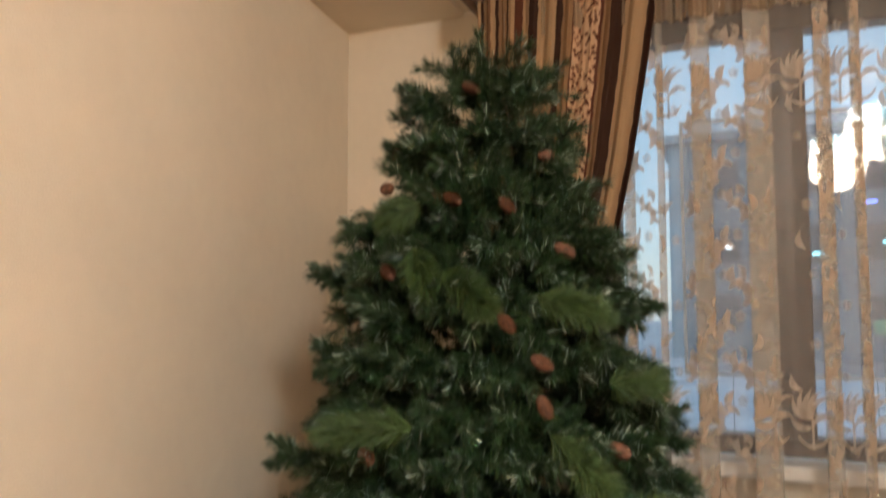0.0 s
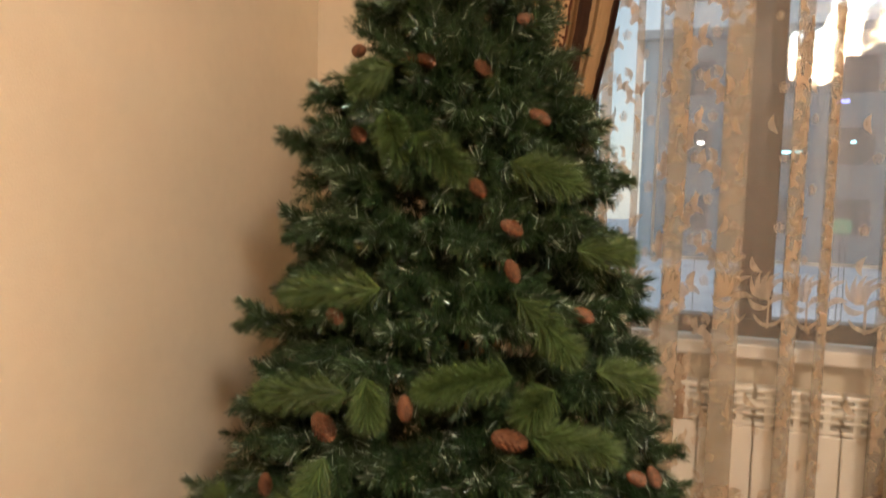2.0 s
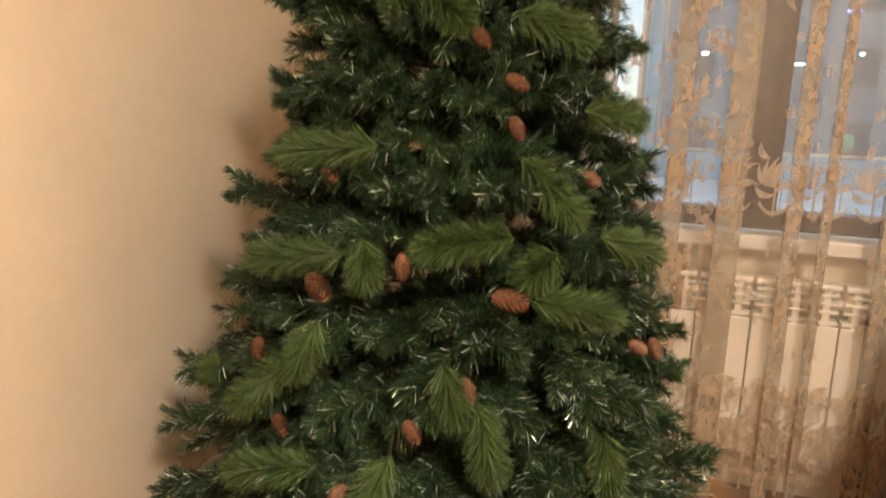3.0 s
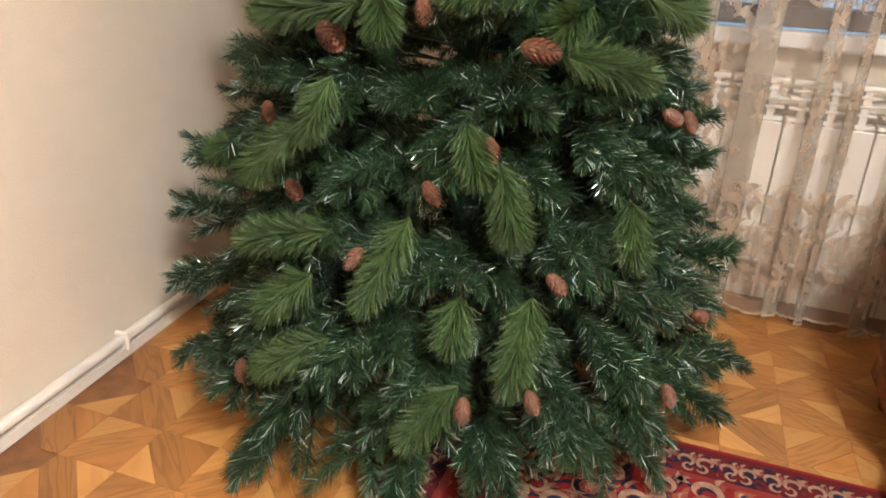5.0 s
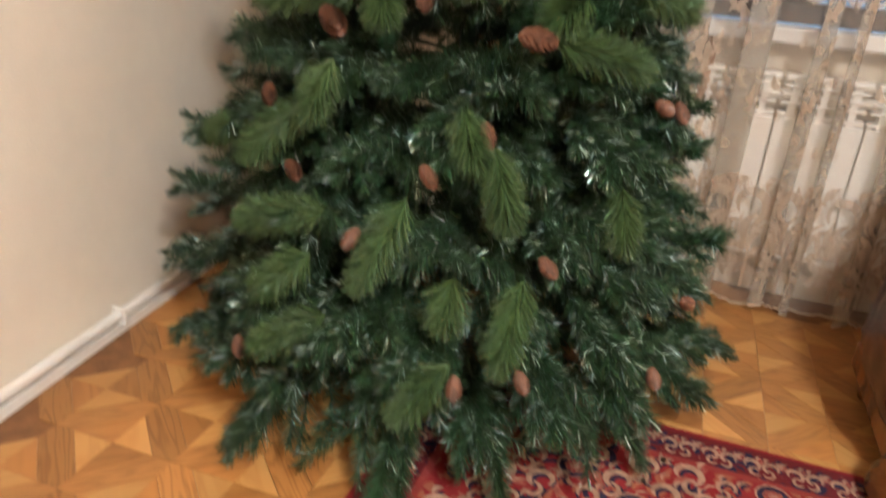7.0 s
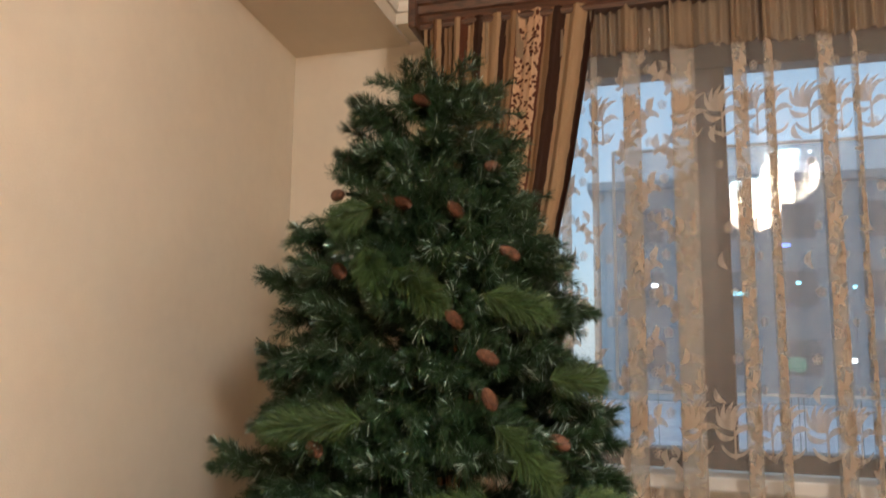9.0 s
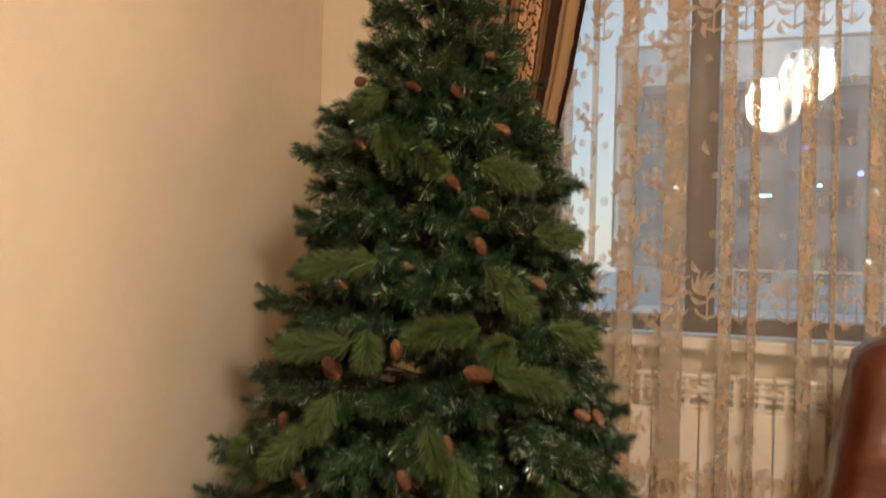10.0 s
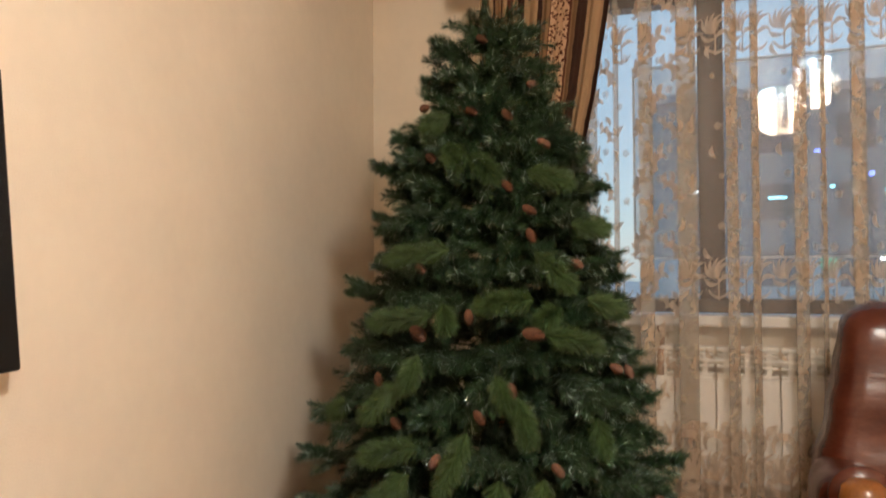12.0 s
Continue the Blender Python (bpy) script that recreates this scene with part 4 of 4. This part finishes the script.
# the rest of the ends, in staggered rings
z, level = 0.14, 0
while z < 1.77:
    size = float(np.interp(z, [0.3, 1.3, 1.9], [1.0, 0.75, 0.48]))
    n = max(5, int(round(2 * math.pi * reach(z) / (0.19 * size + 0.02))))
    for k in range(n):
        az = 360 * (k + 0.5 * (level % 2) + 0.4 * nrng.random()) / n
        zz = z + nrng.uniform(-0.035, 0.035)
        slope = float(np.interp(zz, [0.1, 0.5, 1.1, 1.55, 1.9], [-0.45, -0.3, 0.0, 0.45, 1.1])) + nrng.uniform(-0.25, 0.2)
        spray(az, zz, reach(zz) * nrng.uniform(0.86, 0.99), slope, size)
    z += 0.15 * size + 0.015
    level += 1
# the top shoots: a leader and the small crown round it
for k, (a, t) in enumerate(((0, 0.04), (-1.2, 0.75), (1.8, 0.8), (3.6, 0.6), (0.4, 0.7))):
    nd = Needles()
    ln = 0.18 if k == 0 else 0.1
    path = curve((-0.012, 0, 1.79), unit(out(a, 0) * t + np.array((0, 0, 1.0))), ln, 0.0, 6)
    nd.brush(path, 330, 0.034, 44, 0.002, 0, shine=0.02)
    ob = new("top_shoot", nd.mesh("top_shoot", (NEEDLE_DARK, NEEDLE_LIGHT, NEEDLE_SHINE)))
    ob.parent = tree


# broad light-green pine tips: azimuth in degrees, height, the way they point on the tree's flank (0 up, 180 down), length
TIPS = [(-20, 0.91, -94, 0.2), (-1, 0.92, 165, 0.07), (22, 0.96, -92, 0.17), (46, 0.85, 99, 0.17), (-12, 0.76, -161, 0.1), (-23, 0.67, -130, 0.16), (19, 0.72, 163, 0.09), (26, 0.64, 165, 0.13), (-16, 0.54, -100, 0.18), (5, 0.53, -155, 0.17),
        (-14, 0.44, -132, 0.13), (52, 0.58, 178, 0.1), (29, 0.41, -163, 0.16), (-11, 0.34, -120, 0.16), (15, 0.29, -136, 0.13), (18, 0.45, -170, 0.08), (-57, 0.60, -115, 0.12), (67, 0.94, 103, 0.15), (-16, 1.10, -94, 0.2), (42, 1.05, 134, 0.15)]
TIPS += [(67, 1.18, 92, 0.14), (-4, 1.40, 150, 0.1), (12, 1.36, 126, 0.12), (46, 1.33, 104, 0.14), (-21, 1.52, -111, 0.09), (39, 0.92, -114, 0.08)]


def flank(az, z, k):
    a = math.radians(az)
    r = reach(z) * k
    return np.array((r * math.sin(a), -r * math.cos(a), z))


def pine_tip(az, z, turn, length=0.15):
    a, b = math.radians(az), math.radians(turn)
    across, outward = np.array((math.cos(a), math.sin(a), 0)), out(a)
    d = unit(across * math.sin(b) + np.array((0, 0, 1)) * math.cos(b) + 0.3 * outward)
    nd = Needles()
    start = flank(az, z, 0.94)
    path = curve(start - d * length * 0.5, d, length * 0.92, 0.12, 7)
    nd.brush(path, int(450 + 6500 * length), 0.05, 46, 0.0016, 1, flat=0.75, up=outward)
    ob = new("pine_tip", nd.mesh("pine_tip", (NEEDLE_DARK, NEEDLE_LIGHT, NEEDLE_SHINE)))
    ob.parent = tree
    ob["label"] = "lighter green long-needled tip"
    bud = lathe([(0.001, -0.004), (0.0035, 0), (0.003, 0.005), (0.0008, 0.01)], 7, axis=Matrix.Translation(path[-1]) @ Vector(d).to_track_quat("Z", "Y").to_matrix().to_4x4())
    part("bud", bud, BUD, ob, "pale brown bud")


def low_spray(az, r0, z0, drop, length):
    """A dark spray at the skirt that hangs to the floor."""
    a = math.radians(az)
    nd = Needles()
    path = curve((r0 * math.sin(a), -r0 * math.cos(a), z0), out(a, -drop), length, 0.5, 8)
    nd.brush(path, 900, 0.04, 46, 0.0016, 0, shine=0.04)
    ob = new("low_spray", nd.mesh("low_spray", (NEEDLE_DARK, NEEDLE_LIGHT, NEEDLE_SHINE)))
    ob.parent = tree


for spray in ((-22, 0.46, 0.2, 0.5, 0.22), (-19, 0.48, 0.17, 0.35, 0.2), (9, 0.46, 0.17, 0.35, 0.22), (12, 0.44, 0.15, 0.3, 0.2), (30, 0.46, 0.15, 0.25, 0.2), (62, 0.44, 0.2, 0.5, 0.22)):
    low_spray(*spray)
for t in TIPS:
    pine_tip(*t)
for k in range(34):   # on the side turned to the wall and the window
    az = 125 + 145 * nrng.random()
    pine_tip(az, 0.2 + 1.35 * nrng.random(), nrng.uniform(90, 250))


def cone_mesh():
    """A pine cone: a spindle with rows of overlapping scales."""
    bm = bmesh.new()
    prof = [(0.004, 0.0), (0.011, 0.006), (0.0135, 0.02), (0.012, 0.038), (0.008, 0.052), (0.003, 0.06)]
    lathe(prof, 10, bm)
    rows_n, per = 11, 8
    for r in range(rows_n):
        h = 0.004 + 0.053 * r / (rows_n - 1)
        rad = np.interp(h, [p[1] for p in prof], [p[0] for p in prof])
        size = 0.004 + 0.0065 * math.sin(math.pi * min(1, (r + 1.5) / (rows_n + 1)))
        for k in range(per):
            a = 2 * math.pi * (k + 0.5 * (r % 2)) / per
            o, s = Vector((math.cos(a), math.sin(a), 0)), Vector((-math.sin(a), math.cos(a), 0))
            c = o * (rad - 0.001) + Vector((0, 0, h))
            tip = c + o * size * 0.75 + Vector((0, 0, size * 0.95))
            v = [bm.verts.new(p) for p in (c - s * size * 0.4, c + s * size * 0.4, tip + s * size * 0.45, tip + o * 0.0012 + Vector((0, 0, 0.0015)), tip - s * size * 0.45, c + o * size * 0.2 - Vector((0, 0, size * 0.25)))]
            bm.faces.new((v[0], v[5], v[3], v[4]))
            bm.faces.new((v[5], v[1], v[2], v[3]))
            bm.faces.new((v[0], v[4], v[3], v[2], v[1]))
    me = bpy.data.meshes.new("pine_cone")
    bm.to_mesh(me)
    bm.free()
    me.materials.append(CONE_M)
    return me


# azimuth, height, and the lean of each cone on the flank
CONES = [(-9, 0.87, 60), (9, 0.91, 8), (30, 0.87, 80), (-1, 0.52, -30), (23, 0.71, 20), (13, 0.64, 40), (36, 0.50, 40), (66, 0.75, 60), (20, 0.31, 0), (57, 0.28, 10), (-23, 0.25, 30), (-15, 0.61, 60), (-26, 0.72, 40), (78, 0.35, 60),
         (-13, 1.05, 70), (34, 1.14, 20), (25, 1.29, 40), (-16, 1.39, 60), (35, 1.22, 60), (74, 0.73, 20), (55, 1.06, 60), (-57, 1.59, -85), (-7, 1.55, 70), (4, 1.54, 70), (29, 1.52, 40), (60, 1.64, 80), (-59, 1.67, 30), (10, 1.79, 60), (49, 1.43, 60), (32, 0.30, 20)]
CONE = cone_mesh()
for num, (az, z, lean) in enumerate(CONES + [(125 + 145 * nrng.random(), 0.25 + 1.3 * nrng.random(), 60 * nrng.random()) for _ in range(14)]):
    a, b = math.radians(az), math.radians(lean)
    across, outward = Vector((math.cos(a), math.sin(a), 0)), Vector(out(a))
    d = (across * math.sin(b) - Vector((0, 0, 1)) * math.cos(b) + 0.35 * outward).normalized()
    ob = new("pine_cone", CONE)
    ob.parent = tree
    ob["label"] = "reddish-brown pine cone"
    ob.matrix_basis = Matrix.Translation(Vector(flank(az, z, 1.0 if num in (0, 1, 2, 8, 9, 21) else 0.94)) - d * 0.03) @ d.to_track_quat("Z", "Y").to_matrix().to_4x4() @ Matrix.Scale(1.0 if num in (0, 2) else 0.72, 4)

# ---- chandelier, behind the walk ----
chand = thing("chandelier", LAMP, "round white glass ceiling chandelier, lit", "ceiling lamp")
part("stem", lathe([(0.08, 0.1), (0.08, 0.085), (0.012, 0.08), (0.012, 0.06), (0.05, 0.05), (0.05, 0.04)], 16), RAIL_WOOD, chand, smooth=True)
part("bowl", lathe([(0.02, -0.075), (0.08, -0.068), (0.14, -0.04), (0.165, 0.005), (0.155, 0.012), (0.05, 0.035)], 32), glowing("lit_glass", (0.6, 0.87, 1.0), 110), chand, "glowing white glass bowl", smooth=True)
lamp("chandelier_light", LAMP + Vector((0, 0, -0.16)), 165, 0.2, (1.0, 0.785, 0.57))

# ---- outside ----
structure("ground", box(-60, WALL_Y + 0.35, -1.3, 60, 90, -1.2), CHALK, "pale snowy ground outside the window", "ground")

# An added grey sheet that dims the middle of the view outside.
SCREEN = cloth("dimming_screen", (0.2, 0.25, 0.32), 0.3, 0.3)
screen = thing("dimming_screen", (0, 0, 0), "see-through grey sheet added outside the window to dim the view", "screen")
bm = box(0.17, 3.05, 1.09, 1.9, 3.052, 1.95)
part("mesh", bm, SCREEN, screen)
for x0, z0, x1, z1 in ((0.16, 1.08, 1.91, 1.09), (0.16, 1.95, 1.91, 1.96), (0.16, 1.09, 0.17, 1.95), (1.9, 1.09, 1.91, 1.95)):
    part("screen_frame", box(x0, 3.045, z0, x1, 3.057, z1), SILL_PAINT, screen)

# a grey block of flats across the yard, with its rows of windows
FACADE = material("grey_plaster", (0.33, 0.43, 0.48), 0.9, vary=0.2, scale=0.4, bump=0.2, bump_scale=3)
DARKPANE = material("dark_panes", (0.13, 0.16, 0.19), 0.2, vary=0.3, scale=0.5)
# Added to cover the yellow band of sky along the horizon.
flats = thing("apartment_building", (0, 34, -1.2), "grey apartment building across a snowy yard at dusk", "building")
part("wall", box(-2.2, 0, 0, 30, 10, 9.4, 0.05), FACADE, flats)
part("roof", box(-2.6, -0.4, 9.4, 30.4, 10.4, 9.8, 0.05), FACADE, flats)
first = part("window", box(-0.7, -0.06, 0, 0.7, 0.04, 1.5, 0.02), DARKPANE, flats)
first.location = (0, 0, 1.2)
for k in range(1, 27):
    w = first.copy()
    scene.collection.objects.link(w)
    w.location = (3.1 * (k % 9), 0, 1.2 + 2.9 * (k // 9))
# glowing spots added across the yard; the green one a patch, not a lamp
LIT = {"white": glowing("lit_white", (0.85, 0.95, 1.0), 9), "cyan": glowing("lit_cyan", (0.25, 0.8, 1.0), 7), "blue": glowing("lit_blue", (0.12, 0.2, 1.0), 9), "green": glowing("faint_green_patch", (0.2, 0.6, 0.4), 0.12)}
LIGHTS = [(0.3, 1.92, 0.13, 0.06, "white"), (1.22, 1.82, 0.34, 0.05, "cyan"), (1.68, 2.35, 0.2, 0.05, "blue"), (2.3, 1.1, 0.1, 0.08, "white"), (1.8, 1.93, 0.08, 0.06, "cyan"),
          (2.2, 2.06, 0.1, 0.08, "blue"), (2.35, 1.88, 0.06, 0.06, "cyan"), (1.75, 1.05, 0.3, 0.25, "green")]
for x, z, w, h, c in [(x, z, 0.6 * w, 0.65 * h, c) for x, z, w, h, c in LIGHTS]:
    yl = thing("yard_light", (x, 9.0, z), "small bright %s lamp shining across the yard" % c, "street lamp", "lamps across the yard")
    part("bulb", box(-w / 2, -0.03, -h / 2, w / 2, 0.03, h / 2, min(w, h) * 0.3), LIT[c], yl)
    part("pole", tube([(0, 0.05, -h / 2), (0, 0.05, -1.2 - z)], 0.004, 6), BLACK, yl)

# ---- parquet: pointed strips between the nodes of a slanting grid, and triangles between them ----
floor = structure("floor", prism(PLAN, -0.12, -0.0035), JOINT, "varnished oak parquet floor in a star pattern", "floor")
SIDE, HALF, GAP = 0.205, 0.033, 0.0006
TURN45 = radians(46)


def piece_mesh(name, poly, mat):
    bm = prism(poly, -0.0034, 0.0)
    me = bpy.data.meshes.new(name)
    bm.normal_update()
    bm.to_mesh(me)
    bm.free()
    me.materials.append(mat)
    return me


g = GAP
strip_poly = [(g, 0), (HALF, HALF - g), (SIDE - HALF, HALF - g), (SIDE - g, 0), (SIDE - HALF, -HALF + g), (HALF, -HALF + g)]
inner = SIDE / 2 - HALF - g
tri_poly = [(-inner + g, inner), (0, g), (inner - g, inner)]
MESHES = {"strip": piece_mesh("parquet_strip", strip_poly, PARQ_MID), "pale": piece_mesh("parquet_triangle", tri_poly, PARQ_LIGHT), "warm": piece_mesh("parquet_triangle", tri_poly, PARQ_WARM)}
ORIGIN = Matrix.Translation((0.584, 2.279, 0)) @ Matrix.Rotation(TURN45, 4, "Z")
rest = {"strip": [], "pale": [], "warm": []}
count = 0
for i in range(-30, 26):
    for j in range(-32, 30):
        c = ORIGIN @ Vector((SIDE * (i + 0.5), SIDE * (j + 0.5), 0))
        if not (west(c.y) + 0.02 < c.x < RIGHT_X and BACK_Y < c.y < (NOOK_Y if c.x < -0.5 else WALL_Y)):
            continue
        near = (c.y > 1.15 and c.x < 0.15 or c.y > 1.85 and c.x < 1.0) and count < 290 and not (math.hypot(c.x - AX, c.y - AY) < 0.3)
        items = [("strip", Matrix.Translation((SIDE * i, SIDE * j, 0))), ("strip", Matrix.Translation((SIDE * i, SIDE * j, 0)) @ Matrix.Rotation(math.pi / 2, 4, "Z"))]
        for k in range(4):
            items.append((("pale", "warm")[(k + i + j) % 2], Matrix.Translation((SIDE * (i + 0.5), SIDE * (j + 0.5), 0)) @ Matrix.Rotation(k * math.pi / 2, 4, "Z")))
        for kind, m in items:
            if near:
                ob = new("parquet_strip" if kind == "strip" else "parquet_triangle", MESHES[kind])
                ob.parent = floor
                ob.matrix_basis = ORIGIN @ m
                count += 1
            else:
                rest[kind].append(ORIGIN @ m)
for kind, mats in rest.items():
    src = MESHES[kind]
    co = np.array([v.co for v in src.vertices])
    polys = [tuple(p.vertices) for p in src.polygons]
    verts, faces = [], []
    for m in mats:
        base = len(verts)
        M = np.array(m)
        verts += (co @ M[:3, :3].T + M[:3, 3]).tolist()
        faces += [tuple(base + k for k in p) for p in polys]
    me = bpy.data.meshes.new("parquet_rest")
    me.from_pydata(verts, [], faces)
    me.materials.append(src.materials[0])
    ob = new("parquet_rest", me)
    ob.parent = floor
    tagged(ob, "oak parquet pieces further off", kind="stuff")
